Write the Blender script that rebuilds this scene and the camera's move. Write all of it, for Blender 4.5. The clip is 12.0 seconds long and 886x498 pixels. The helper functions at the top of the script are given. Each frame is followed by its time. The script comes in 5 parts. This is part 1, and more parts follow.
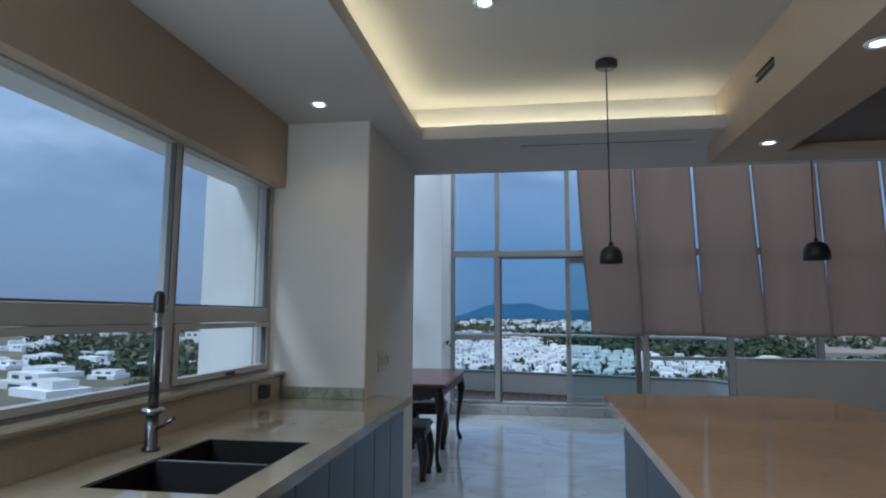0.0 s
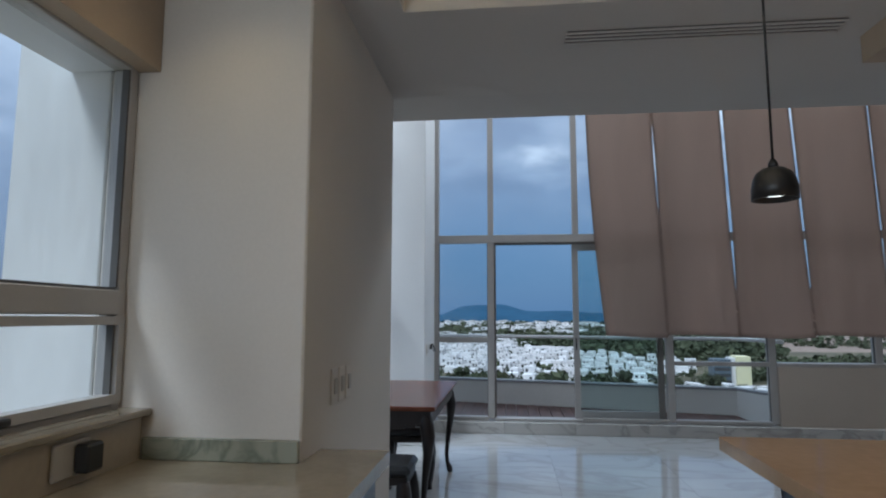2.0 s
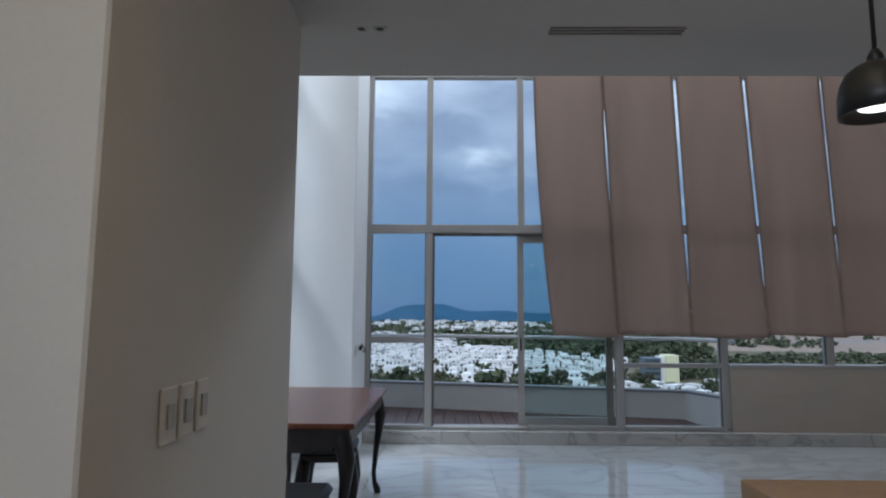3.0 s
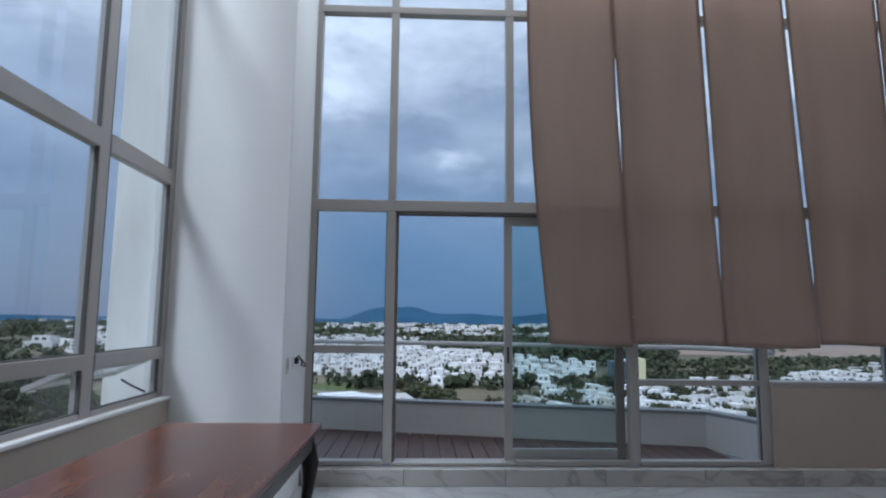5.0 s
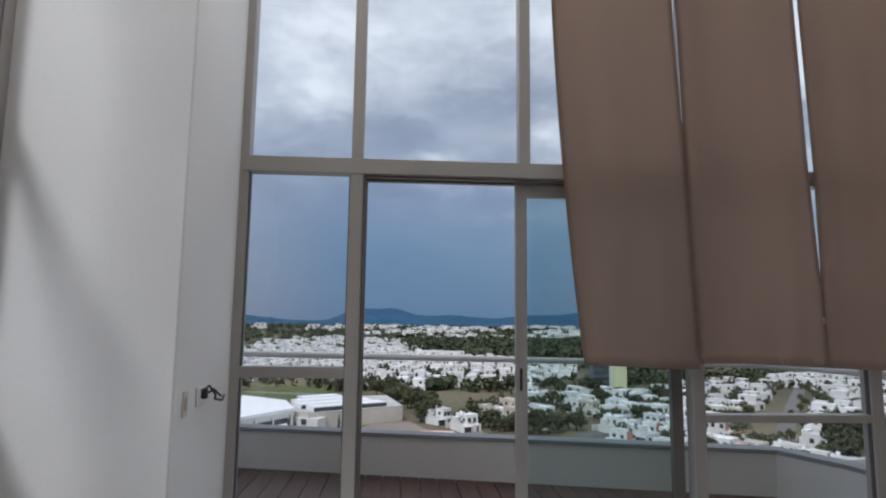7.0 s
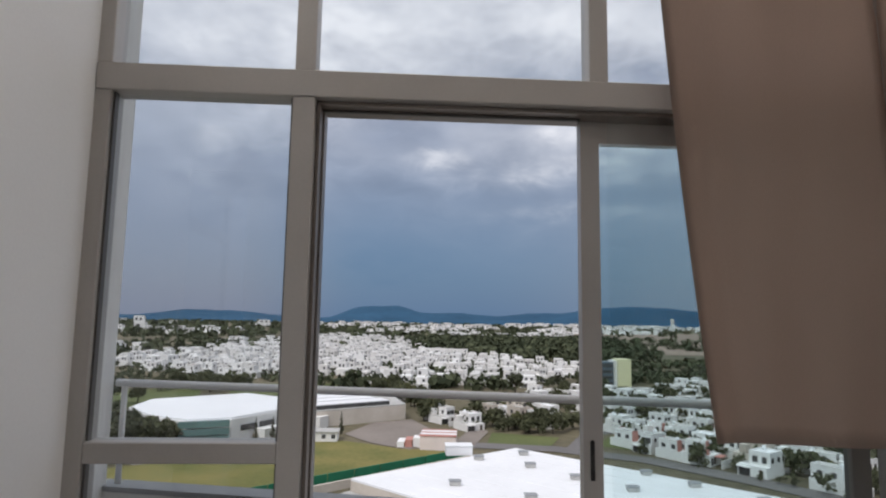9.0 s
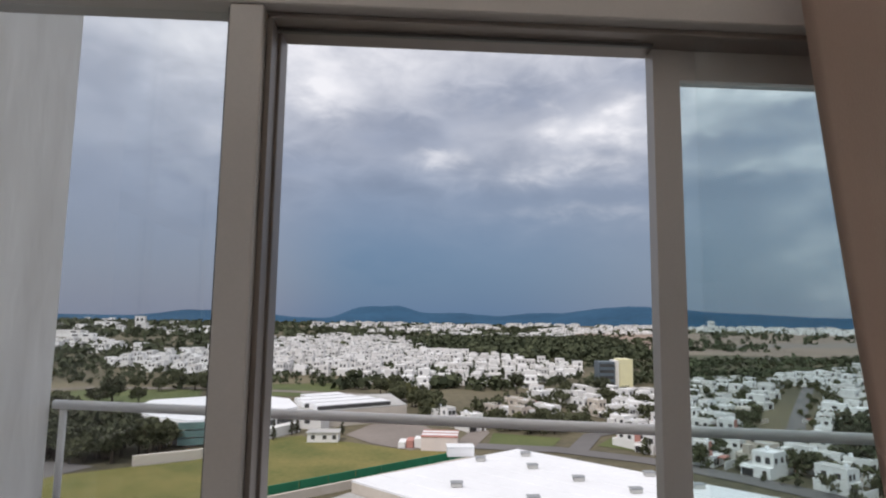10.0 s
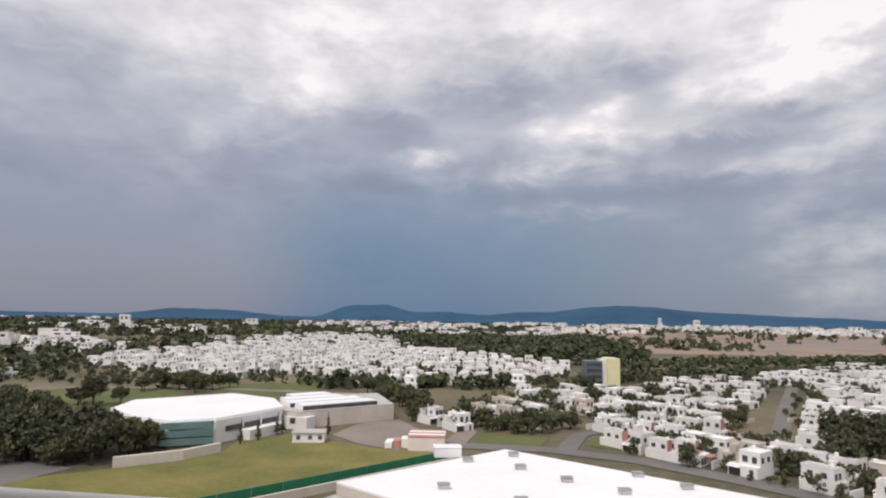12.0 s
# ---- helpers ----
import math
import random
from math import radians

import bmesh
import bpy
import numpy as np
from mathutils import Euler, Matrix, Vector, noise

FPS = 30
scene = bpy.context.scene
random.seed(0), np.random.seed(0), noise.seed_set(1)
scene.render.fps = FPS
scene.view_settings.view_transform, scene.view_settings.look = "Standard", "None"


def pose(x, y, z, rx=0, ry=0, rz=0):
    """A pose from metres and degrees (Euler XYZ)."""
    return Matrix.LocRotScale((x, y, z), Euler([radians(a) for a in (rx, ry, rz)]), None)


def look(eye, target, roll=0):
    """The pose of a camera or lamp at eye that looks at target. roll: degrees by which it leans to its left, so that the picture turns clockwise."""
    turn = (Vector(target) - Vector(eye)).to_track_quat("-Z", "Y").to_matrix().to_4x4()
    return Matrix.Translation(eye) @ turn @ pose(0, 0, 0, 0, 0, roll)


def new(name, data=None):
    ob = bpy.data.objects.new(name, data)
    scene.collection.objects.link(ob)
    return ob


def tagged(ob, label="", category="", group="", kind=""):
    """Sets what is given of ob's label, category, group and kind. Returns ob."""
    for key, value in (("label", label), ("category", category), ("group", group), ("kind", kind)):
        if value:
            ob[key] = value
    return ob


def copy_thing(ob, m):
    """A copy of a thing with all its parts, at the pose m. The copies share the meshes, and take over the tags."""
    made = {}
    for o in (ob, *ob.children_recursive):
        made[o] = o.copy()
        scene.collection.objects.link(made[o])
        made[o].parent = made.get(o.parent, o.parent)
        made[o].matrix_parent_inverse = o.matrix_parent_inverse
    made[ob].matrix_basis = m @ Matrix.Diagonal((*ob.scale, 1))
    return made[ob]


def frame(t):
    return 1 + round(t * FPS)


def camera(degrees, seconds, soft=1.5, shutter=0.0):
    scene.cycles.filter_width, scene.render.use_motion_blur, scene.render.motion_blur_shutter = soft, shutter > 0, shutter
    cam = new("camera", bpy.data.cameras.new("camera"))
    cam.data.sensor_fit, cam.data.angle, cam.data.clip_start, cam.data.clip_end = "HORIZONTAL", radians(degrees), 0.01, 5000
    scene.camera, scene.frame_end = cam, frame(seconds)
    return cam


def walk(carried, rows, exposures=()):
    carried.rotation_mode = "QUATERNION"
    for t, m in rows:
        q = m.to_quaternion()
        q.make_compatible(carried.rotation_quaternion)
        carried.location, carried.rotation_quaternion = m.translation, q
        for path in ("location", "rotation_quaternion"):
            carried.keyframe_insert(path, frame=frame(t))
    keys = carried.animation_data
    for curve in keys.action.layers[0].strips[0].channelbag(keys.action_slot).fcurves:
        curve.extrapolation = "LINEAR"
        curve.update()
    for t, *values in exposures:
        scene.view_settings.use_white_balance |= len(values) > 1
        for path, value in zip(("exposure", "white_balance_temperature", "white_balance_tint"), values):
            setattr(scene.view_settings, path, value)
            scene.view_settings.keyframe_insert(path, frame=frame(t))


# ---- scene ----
cam = camera(73.0, 12.0, 2.1)
PATH = [
    (0, (0.248, -8.512, 1.341), (-0.055, -6.547, 1.562), 0.3),
    (0.5, (0.154, -8.142, 1.33), (-0.147, -6.177, 1.556), 0.4),
    (1, (0.052, -7.763, 1.305), (-0.254, -5.8, 1.53), 0.7),
    (1.5, (-0.004, -7.398, 1.309), (-0.28, -5.43, 1.537), 0.9),
    (2, (-0.066, -7.056, 1.3), (-0.285, -5.081, 1.526), 0.1),
    (2.5, (-0.081, -6.707, 1.27), (-0.225, -4.725, 1.493), 0.2),
    (3, (-0.06, -6.366, 1.281), (-0.083, -4.379, 1.506), 0.3),
    (4.8, (-0.027, -5.089, 1.274), (0.062, -3.105, 1.509), 0.4),
    (5, (-0.04, -4.93, 1.279), (0.035, -2.946, 1.514), 0.6),
    (5.5, (-0.061, -4.568, 1.281), (-0.009, -2.582, 1.517), 0.6),
    (6, (-0.073, -4.186, 1.3), (-0.006, -2.201, 1.541), 0.5),
    (6.5, (-0.031, -3.819, 1.323), (0.066, -1.836, 1.567), 0.8),
    (7, (-0.008, -3.449, 1.325), (0.126, -1.468, 1.566), 0.7),
    (8.8, (0.059, -2.103, 1.457), (0.183, -0.121, 1.69), 0.8),
    (9, (0.064, -1.948, 1.453), (0.186, 0.034, 1.686), 0.9),
    (9.5, (0.073, -1.607, 1.459), (0.195, 0.376, 1.691), 0.8),
    (10, (0.079, -1.293, 1.491), (0.198, 0.69, 1.724), 0.8),
    (10.5, (0.088, -0.959, 1.514), (0.213, 1.024, 1.749), 0.5),
    (11, (0.107, -0.643, 1.538), (0.239, 1.339, 1.771), 0.5),
    (11.5, (0.126, -0.314, 1.534), (0.274, 1.667, 1.764), 0.9),
    (12, (0.201, 0.03, 1.516), (0.36, 2.011, 1.746), 0.9),
]
walk(cam, [(t, look(eye, target, roll)) for t, eye, target, roll in PATH],
     exposures=[(0, 0.03, 4800, 2), (1.3, 0.05, 5180, 3), (3, 0.03, 5280, 5), (5.5, -0.05, 5350, 7), (7, -0.06, 6050, 10), (9.5, -0.02, 6500, 12), (12, 0.05, 6950, 15)])

# ---- world, sun, large lights ----
world = bpy.data.worlds.new("overcast_sky")
scene.world = world
world.use_nodes = True


def build_sky():
    nt = world.node_tree
    nt.nodes.clear()
    N, L = nt.nodes.new, nt.links.new

    def math_node(op, a, b=None, clamp=False):
        n = N("ShaderNodeMath")
        n.operation, n.use_clamp = op, clamp
        for k, v in enumerate((a, b)):
            if v is None:
                continue
            if isinstance(v, (int, float)):
                n.inputs[k].default_value = v
            else:
                L(v, n.inputs[k])
        return n.outputs[0]

    def smooth(v, lo, hi, a=0.0, b=1.0):
        n = N("ShaderNodeMapRange")
        n.interpolation_type = "SMOOTHSTEP"
        L(v, n.inputs["Value"])
        for key, val in (("From Min", lo), ("From Max", hi), ("To Min", a), ("To Max", b)):
            n.inputs[key].default_value = val
        return n.outputs[0]

    def mix(fac, a, b):
        n = N("ShaderNodeMix")
        n.data_type = "RGBA"
        L(fac, n.inputs["Factor"])
        for key, v in ((6, a), (7, b)):
            if isinstance(v, tuple):
                n.inputs[key].default_value = (*v, 1)
            else:
                L(v, n.inputs[key])
        return n.outputs[2]

    coord = N("ShaderNodeTexCoord").outputs["Generated"]
    sep = N("ShaderNodeSeparateXYZ")
    L(coord, sep.inputs[0])
    dx, dy, dz = sep.outputs
    az = math_node("ARCTAN2", dx, dy)
    el = math_node("ARCSINE", dz)
    comb = N("ShaderNodeCombineXYZ")
    L(az, comb.inputs[0])
    L(math_node("MULTIPLY", el, 2.0), comb.inputs[1])

    def cloud(scale, detail, rough, distortion, shift):
        mp = N("ShaderNodeMapping")
        mp.inputs["Location"].default_value = shift
        L(comb.outputs[0], mp.inputs[0])
        n = N("ShaderNodeTexNoise")
        n.inputs["Scale"].default_value, n.inputs["Detail"].default_value = scale, detail
        n.inputs["Roughness"].default_value, n.inputs["Distortion"].default_value = rough, distortion
        L(mp.outputs[0], n.inputs["Vector"])
        return n.outputs["Fac"]

    big = cloud(3.2, 3, 0.45, 0.25, (3.1, 0.4, 0))
    fine = cloud(9.0, 4, 0.42, 0.10, (1.0, 7.2, 0))
    wisp = cloud(26.0, 4, 0.5, 0.1, (4.0, 2.2, 0))
    streak = cloud(15.0, 4, 0.55, 0.6, (8.3, 5.1, 0))
    # torn edges: the lobes are read through a wavering direction
    az_w = math_node("ADD", az, math_node("MULTIPLY", math_node("SUBTRACT", fine, 0.5), 0.11))
    el_w = math_node("ADD", el, math_node("ADD", math_node("MULTIPLY", math_node("SUBTRACT", big, 0.5), 0.06), math_node("MULTIPLY", math_node("SUBTRACT", streak, 0.5), 0.05)))

    def blob(azimuth, elevation, width, height):
        """A soft lobe of cloud round one direction (degrees, azimuth to the right of +y)."""
        u = math_node("DIVIDE", math_node("SUBTRACT", az_w, radians(azimuth)), radians(width))
        v = math_node("DIVIDE", math_node("SUBTRACT", el_w, radians(elevation)), radians(height))
        d = math_node("ADD", math_node("MULTIPLY", u, u), math_node("MULTIPLY", v, v))
        return math_node("EXPONENT", math_node("MULTIPLY", d, -1.0))

    sky = N("ShaderNodeTexSky")
    sky.sky_type, sky.sun_disc = "NISHITA", False
    sky.sun_elevation, sky.sun_rotation, sky.air_density, sky.dust_density = radians(50), radians(150), 1.4, 2.0
    blue = N("ShaderNodeMix")
    blue.data_type, blue.blend_type = "RGBA", "MULTIPLY"
    blue.inputs["Factor"].default_value = 1.0
    L(sky.outputs[0], blue.inputs[6])
    blue.inputs[7].default_value = (0.010, 0.012, 0.014, 1)
    low = mix(smooth(az, -0.30, -0.06), (0.165, 0.195, 0.285), (0.052, 0.140, 0.280))
    low = mix(smooth(az, 0.10, 0.55), low, (0.150, 0.205, 0.300))
    base = mix(smooth(dz, 0.03, 0.32), low, (0.270, 0.309, 0.400))
    shade = N("ShaderNodeMix")
    shade.data_type, shade.blend_type = "RGBA", "MULTIPLY"
    shade.inputs["Factor"].default_value = 1.0
    L(base, shade.inputs[6])
    grey = mix(math_node("ADD", math_node("MULTIPLY", fine, 0.6), math_node("MULTIPLY", streak, 0.4)), (0.62, 0.62, 0.64), (1.30, 1.29, 1.26))
    L(mix(smooth(dz, 0.12, 0.24), (0.96, 0.96, 0.96), grey), shade.inputs[7])
    base = shade.outputs[2]
    mask = smooth(dz, 0.05, 0.22)
    light = math_node("MULTIPLY", smooth(dz, 0.12, 0.50), 0.72)
    for n, amp in ((big, 0.50), (fine, 0.48), (wisp, 0.20), (streak, 0.26)):
        light = math_node("ADD", light, math_node("MULTIPLY", math_node("SUBTRACT", n, 0.5), math_node("MULTIPLY", mask, amp)))
    ragged = smooth(math_node("ADD", math_node("MULTIPLY", fine, 0.6), math_node("MULTIPLY", wisp, 0.4)), 0.30, 0.70, 0.45, 1.55)
    # bright breaks and grey shelves of the cloud cover: azimuth, elevation, half width, half height, weight
    lobes = ((39, 23, 7, 3.6, 0.75), (31, 20.6, 4, 1.6, 0.45), (-9, 20.8, 3.8, 2.2, 0.46), (-6, 26, 8, 2.4, 0.28), (16, 26, 8, 2.2, 0.22), (-19, 23.5, 5, 2.0, 0.20),
             (3.4, 15.2, 2.0, 1.0, 0.44), (11.4, 13.9, 2.6, 1.0, 0.46), (20.4, 19.9, 1.9, 1.1, 0.50), (20.2, 17.2, 2.8, 1.4, 0.56), (14.4, 18.3, 2.2, 1.4, 0.44), (17.5, 15.0, 5, 1.0, 0.26),
             (17, 9.8, 8, 0.8, 0.24), (32, 12.9, 8, 0.8, 0.26), (40, 14.8, 4, 2.2, 0.34), (27, 17.0, 3, 1.2, 0.24), (40, 5.5, 7, 5.0, 0.34), (-18, 16.5, 2.2, 1.2, 0.22),
             (-12, 14.0, 5, 1.1, -0.26), (-0.3, 17.8, 5.0, 2.2, -0.46), (10, 20.8, 7.5, 1.9, -0.46), (24, 22.2, 6, 1.7, -0.40), (31, 15.2, 5, 0.8, -0.30), (36, 17.6, 4, 0.9, -0.36),
             (25, 11.2, 9, 0.8, -0.32), (8, 11.0, 4, 0.9, -0.16), (-3, 11.5, 4, 2.5, -0.20), (-2, 6.5, 7, 2.4, -0.14), (-29, 12, 9, 5, -0.12), (-30, 21.0, 8, 2.4, -0.34), (-24, 17.5, 10, 2.2, -0.16), (-24, 6, 9, 5, -0.03), (0, 34, 30, 5, 0.30))
    for a, e, w, h, k in lobes:
        light = math_node("ADD", light, math_node("MULTIPLY", blob(a, e, w, h), math_node("MULTIPLY", ragged, k)))
    # soft floor, so that the grey shelves keep their shading
    light = math_node("ADD", light, -0.09)
    light = math_node("MULTIPLY", math_node("ADD", light, math_node("SQRT", math_node("ADD", math_node("MULTIPLY", light, light), 0.05))), 0.5)
    light = math_node("MINIMUM", light, 1.1)
    out = mix(light, base, (0.86, 0.865, 0.89))
    add = N("ShaderNodeMix")
    add.data_type, add.blend_type = "RGBA", "ADD"
    add.inputs["Factor"].default_value = 1.0
    L(out, add.inputs[6])
    L(blue.outputs[2], add.inputs[7])
    bg = N("ShaderNodeBackground")
    L(add.outputs[2], bg.inputs[0])
    bg.inputs[1].default_value = 1.0
    L(bg.outputs[0], N("ShaderNodeOutputWorld").inputs[0])


build_sky()

sun = new("sun", bpy.data.lights.new("sun", "SUN"))
sun.data.energy, sun.data.angle, sun.data.color = 1.95, radians(14), (1, 0.97, 0.93)
sun.matrix_world = look((0, 0, 60), (26, 34, 0))


def area_light(name, at, target, w, h, watts, color=(1, 1, 1)):
    d = bpy.data.lights.new(name, "AREA")
    d.shape, d.size, d.size_y, d.energy, d.color = "RECTANGLE", w, h, watts, color
    ob = new(name, d)
    ob.matrix_world = look(at, target)
    return ob


# sky light that comes in through the upper glazing and through the near end of the kitchen window
area_light("skylight_front", (2.6, -0.20, 4.75), (2.6, -3.0, 1.4), 6.6, 0.8, 106, (1, 0.955, 0.90))
area_light("skylight_side", (-1.55, -2.4, 4.75), (1.0, -2.4, 3.0), 2.8, 0.8, 32, (1, 0.955, 0.90))
area_light("skylight_kitchen", (-1.05, -8.25, 1.6), (1.0, -7.6, 1.2), 0.8, 0.9, 32, (1, 0.955, 0.90))

# ---- materials ----


def material(name, color, rough=0.6, metal=0.0, vary=0.12, scale=6.0, fine=60.0, bump=0.05, spec=0.5, tint=None, island=False, objrand=0.0, stretch=(1, 1, 1)):
    """A painted, stone or fabric surface: colour varied at two scales, with fine relief."""
    m = bpy.data.materials.new(name)
    m.use_nodes = True
    nt = m.node_tree
    N, L = nt.nodes.new, nt.links.new
    b = nt.nodes["Principled BSDF"]
    b.inputs["Roughness"].default_value, b.inputs["Metallic"].default_value = rough, metal
    b.inputs["Specular IOR Level"].default_value = spec
    co = N("ShaderNodeTexCoord").outputs["Object"]
    mp = N("ShaderNodeMapping")
    mp.inputs["Scale"].default_value = stretch
    L(co, mp.inputs[0])
    big, small = N("ShaderNodeTexNoise"), N("ShaderNodeTexNoise")
    for n, s, d in ((big, scale, 3), (small, fine, 4)):
        n.inputs["Scale"].default_value, n.inputs["Detail"].default_value = s, d
        L(mp.outputs[0], n.inputs["Vector"])
    add = N("ShaderNodeMath")
    add.operation = "MULTIPLY_ADD"
    L(small.outputs["Fac"], add.inputs[0])
    add.inputs[1].default_value = 0.45
    L(big.outputs["Fac"], add.inputs[2])
    last = add.outputs[0]
    if island or objrand:
        r = N("ShaderNodeNewGeometry").outputs["Random Per Island"] if island else N("ShaderNodeObjectInfo").outputs["Random"]
        ad = N("ShaderNodeMath")
        ad.operation = "MULTIPLY_ADD"
        L(r, ad.inputs[0])
        ad.inputs[1].default_value = objrand or 0.8
        L(last, ad.inputs[2])
        last = ad.outputs[0]
    ramp = N("ShaderNodeMapRange")
    L(last, ramp.inputs["Value"])
    ramp.inputs["From Min"].default_value = 0.45
    ramp.inputs["From Max"].default_value = 1.0 + (objrand or (0.8 if island else 0.0))
    mx = N("ShaderNodeMix")
    mx.data_type = "RGBA"
    L(ramp.outputs[0], mx.inputs["Factor"])
    lo = tuple(c * (1 - vary) for c in color)
    hi = tint or tuple(min(1, c * (1 + vary)) for c in color)
    mx.inputs[6].default_value, mx.inputs[7].default_value = (*lo, 1), (*hi, 1)
    L(mx.outputs[2], b.inputs["Base Color"])
    if bump:
        bp = N("ShaderNodeBump")
        bp.inputs["Strength"].default_value, bp.inputs["Distance"].default_value = bump, 0.02
        L(small.outputs["Fac"], bp.inputs["Height"])
        L(bp.outputs[0], b.inputs["Normal"])
    return m


def glass_material(name, tint=(0.97, 0.985, 0.99)):
    m = bpy.data.materials.new(name)
    m.use_nodes = True
    nt = m.node_tree
    nt.nodes.clear()
    N, L = nt.nodes.new, nt.links.new
    tr, gl, mx, lw = N("ShaderNodeBsdfTransparent"), N("ShaderNodeBsdfGlossy"), N("ShaderNodeMixShader"), N("ShaderNodeLayerWeight")
    fr = N("ShaderNodeMapRange")
    pw = N("ShaderNodeMath")
    pw.operation = "POWER"
    lw.inputs["Blend"].default_value, pw.inputs[1].default_value = 0.5, 4.0
    L(lw.outputs["Facing"], pw.inputs[0])
    L(pw.outputs[0], fr.inputs["Value"])
    fr.inputs["To Min"].default_value, fr.inputs["To Max"].default_value = 0.03, 0.6
    tr.inputs[0].default_value = (*tint, 1)
    gl.inputs["Roughness"].default_value = 0.01
    L(fr.outputs[0], mx.inputs[0])
    L(tr.outputs[0], mx.inputs[1])
    L(gl.outputs[0], mx.inputs[2])
    L(mx.outputs[0], N("ShaderNodeOutputMaterial").inputs[0])
    return m


def glow(name, color, strength):
    m = bpy.data.materials.new(name)
    m.use_nodes = True
    b = m.node_tree.nodes["Principled BSDF"]
    b.inputs["Base Color"].default_value = (0.9, 0.9, 0.9, 1)
    b.inputs["Emission Color"].default_value, b.inputs["Emission Strength"].default_value = (*color, 1), strength
    return m


def marble(name, base, vein, rough, scale, objrand=True):
    m = bpy.data.materials.new(name)
    m.use_nodes = True
    nt = m.node_tree
    N, L = nt.nodes.new, nt.links.new
    b = nt.nodes["Principled BSDF"]
    b.inputs["Roughness"].default_value = rough
    co = N("ShaderNodeTexCoord").outputs["Object"]
    ad = N("ShaderNodeVectorMath")
    ad.operation = "MULTIPLY_ADD"
    rnd = N("ShaderNodeObjectInfo").outputs["Random"]
    L(rnd, ad.inputs[0])
    ad.inputs[1].default_value = (9.0, 5.0, 3.0) if objrand else (0, 0, 0)
    L(co, ad.inputs[2])
    mp = N("ShaderNodeMapping")
    mp.inputs["Scale"].default_value = (0.7, 1.6, 1.0)
    mp.inputs["Rotation"].default_value = (0, 0, 0.35)
    L(ad.outputs[0], mp.inputs[0])
    n1, n2 = N("ShaderNodeTexNoise"), N("ShaderNodeTexNoise")
    for n, s, d, w in ((n1, scale, 6, 1.2), (n2, scale * 0.4, 3, 0.4)):
        n.inputs["Scale"].default_value, n.inputs["Detail"].default_value, n.inputs["Distortion"].default_value = s, d, w
        L(mp.outputs[0], n.inputs["Vector"])
    r = N("ShaderNodeValToRGB")
    L(n1.outputs["Fac"], r.inputs[0])
    e = r.color_ramp.elements
    e[0].position, e[0].color = 0.30, (*base, 1)
    e[1].position, e[1].color = 0.80, (*base, 1)
    k = e.new(0.50)
    k.color = (*vein, 1)
    k = e.new(0.46)
    k.color = (*[c * 0.93 for c in base], 1)
    k = e.new(0.54)
    k.color = (*[c * 0.90 for c in base], 1)
    mx = N("ShaderNodeMix")
    mx.data_type, mx.blend_type = "RGBA", "MULTIPLY"
    mx.inputs["Factor"].default_value = 0.45
    L(r.outputs[0], mx.inputs[6])
    L(n2.outputs["Fac"], mx.inputs[7])
    mu = N("ShaderNodeMix")
    mu.data_type = "RGBA"
    mu.inputs["Factor"].default_value = 0.6
    L(r.outputs[0], mu.inputs[6])
    L(mx.outputs[2], mu.inputs[7])
    L(mu.outputs[2], b.inputs["Base Color"])
    return m


def wood(name, light, dark, rough, along=(1, 8, 8), scale=2.0, spec=0.5):
    m = bpy.data.materials.new(name)
    m.use_nodes = True
    nt = m.node_tree
    N, L = nt.nodes.new, nt.links.new
    b = nt.nodes["Principled BSDF"]
    b.inputs["Roughness"].default_value, b.inputs["Specular IOR Level"].default_value = rough, spec
    co = N("ShaderNodeTexCoord").outputs["Object"]
    ad = N("ShaderNodeVectorMath")
    ad.operation = "MULTIPLY_ADD"
    L(N("ShaderNodeObjectInfo").outputs["Random"], ad.inputs[0])
    ad.inputs[1].default_value = (4.0, 3.0, 5.0)
    L(co, ad.inputs[2])
    mp = N("ShaderNodeMapping")
    mp.inputs["Scale"].default_value = along
    L(ad.outputs[0], mp.inputs[0])
    n1, n2 = N("ShaderNodeTexNoise"), N("ShaderNodeTexNoise")
    for n, s, d in ((n1, scale, 4), (n2, scale * 7, 5)):
        n.inputs["Scale"].default_value, n.inputs["Detail"].default_value, n.inputs["Distortion"].default_value = s, d, 0.6
        L(mp.outputs[0], n.inputs["Vector"])
    a = N("ShaderNodeMath")
    a.operation = "MULTIPLY_ADD"
    L(n2.outputs["Fac"], a.inputs[0])
    a.inputs[1].default_value = 0.4
    L(n1.outputs["Fac"], a.inputs[2])
    r = N("ShaderNodeMapRange")
    L(a.outputs[0], r.inputs["Value"])
    r.inputs["From Min"].default_value, r.inputs["From Max"].default_value = 0.45, 0.95
    mx = N("ShaderNodeMix")
    mx.data_type = "RGBA"
    L(r.outputs[0], mx.inputs["Factor"])
    mx.inputs[6].default_value, mx.inputs[7].default_value = (*dark, 1), (*light, 1)
    L(mx.outputs[2], b.inputs["Base Color"])
    bp = N("ShaderNodeBump")
    bp.inputs["Strength"].default_value, bp.inputs["Distance"].default_value = 0.06, 0.01
    L(a.outputs[0], bp.inputs["Height"])
    L(bp.outputs[0], b.inputs["Normal"])
    return m


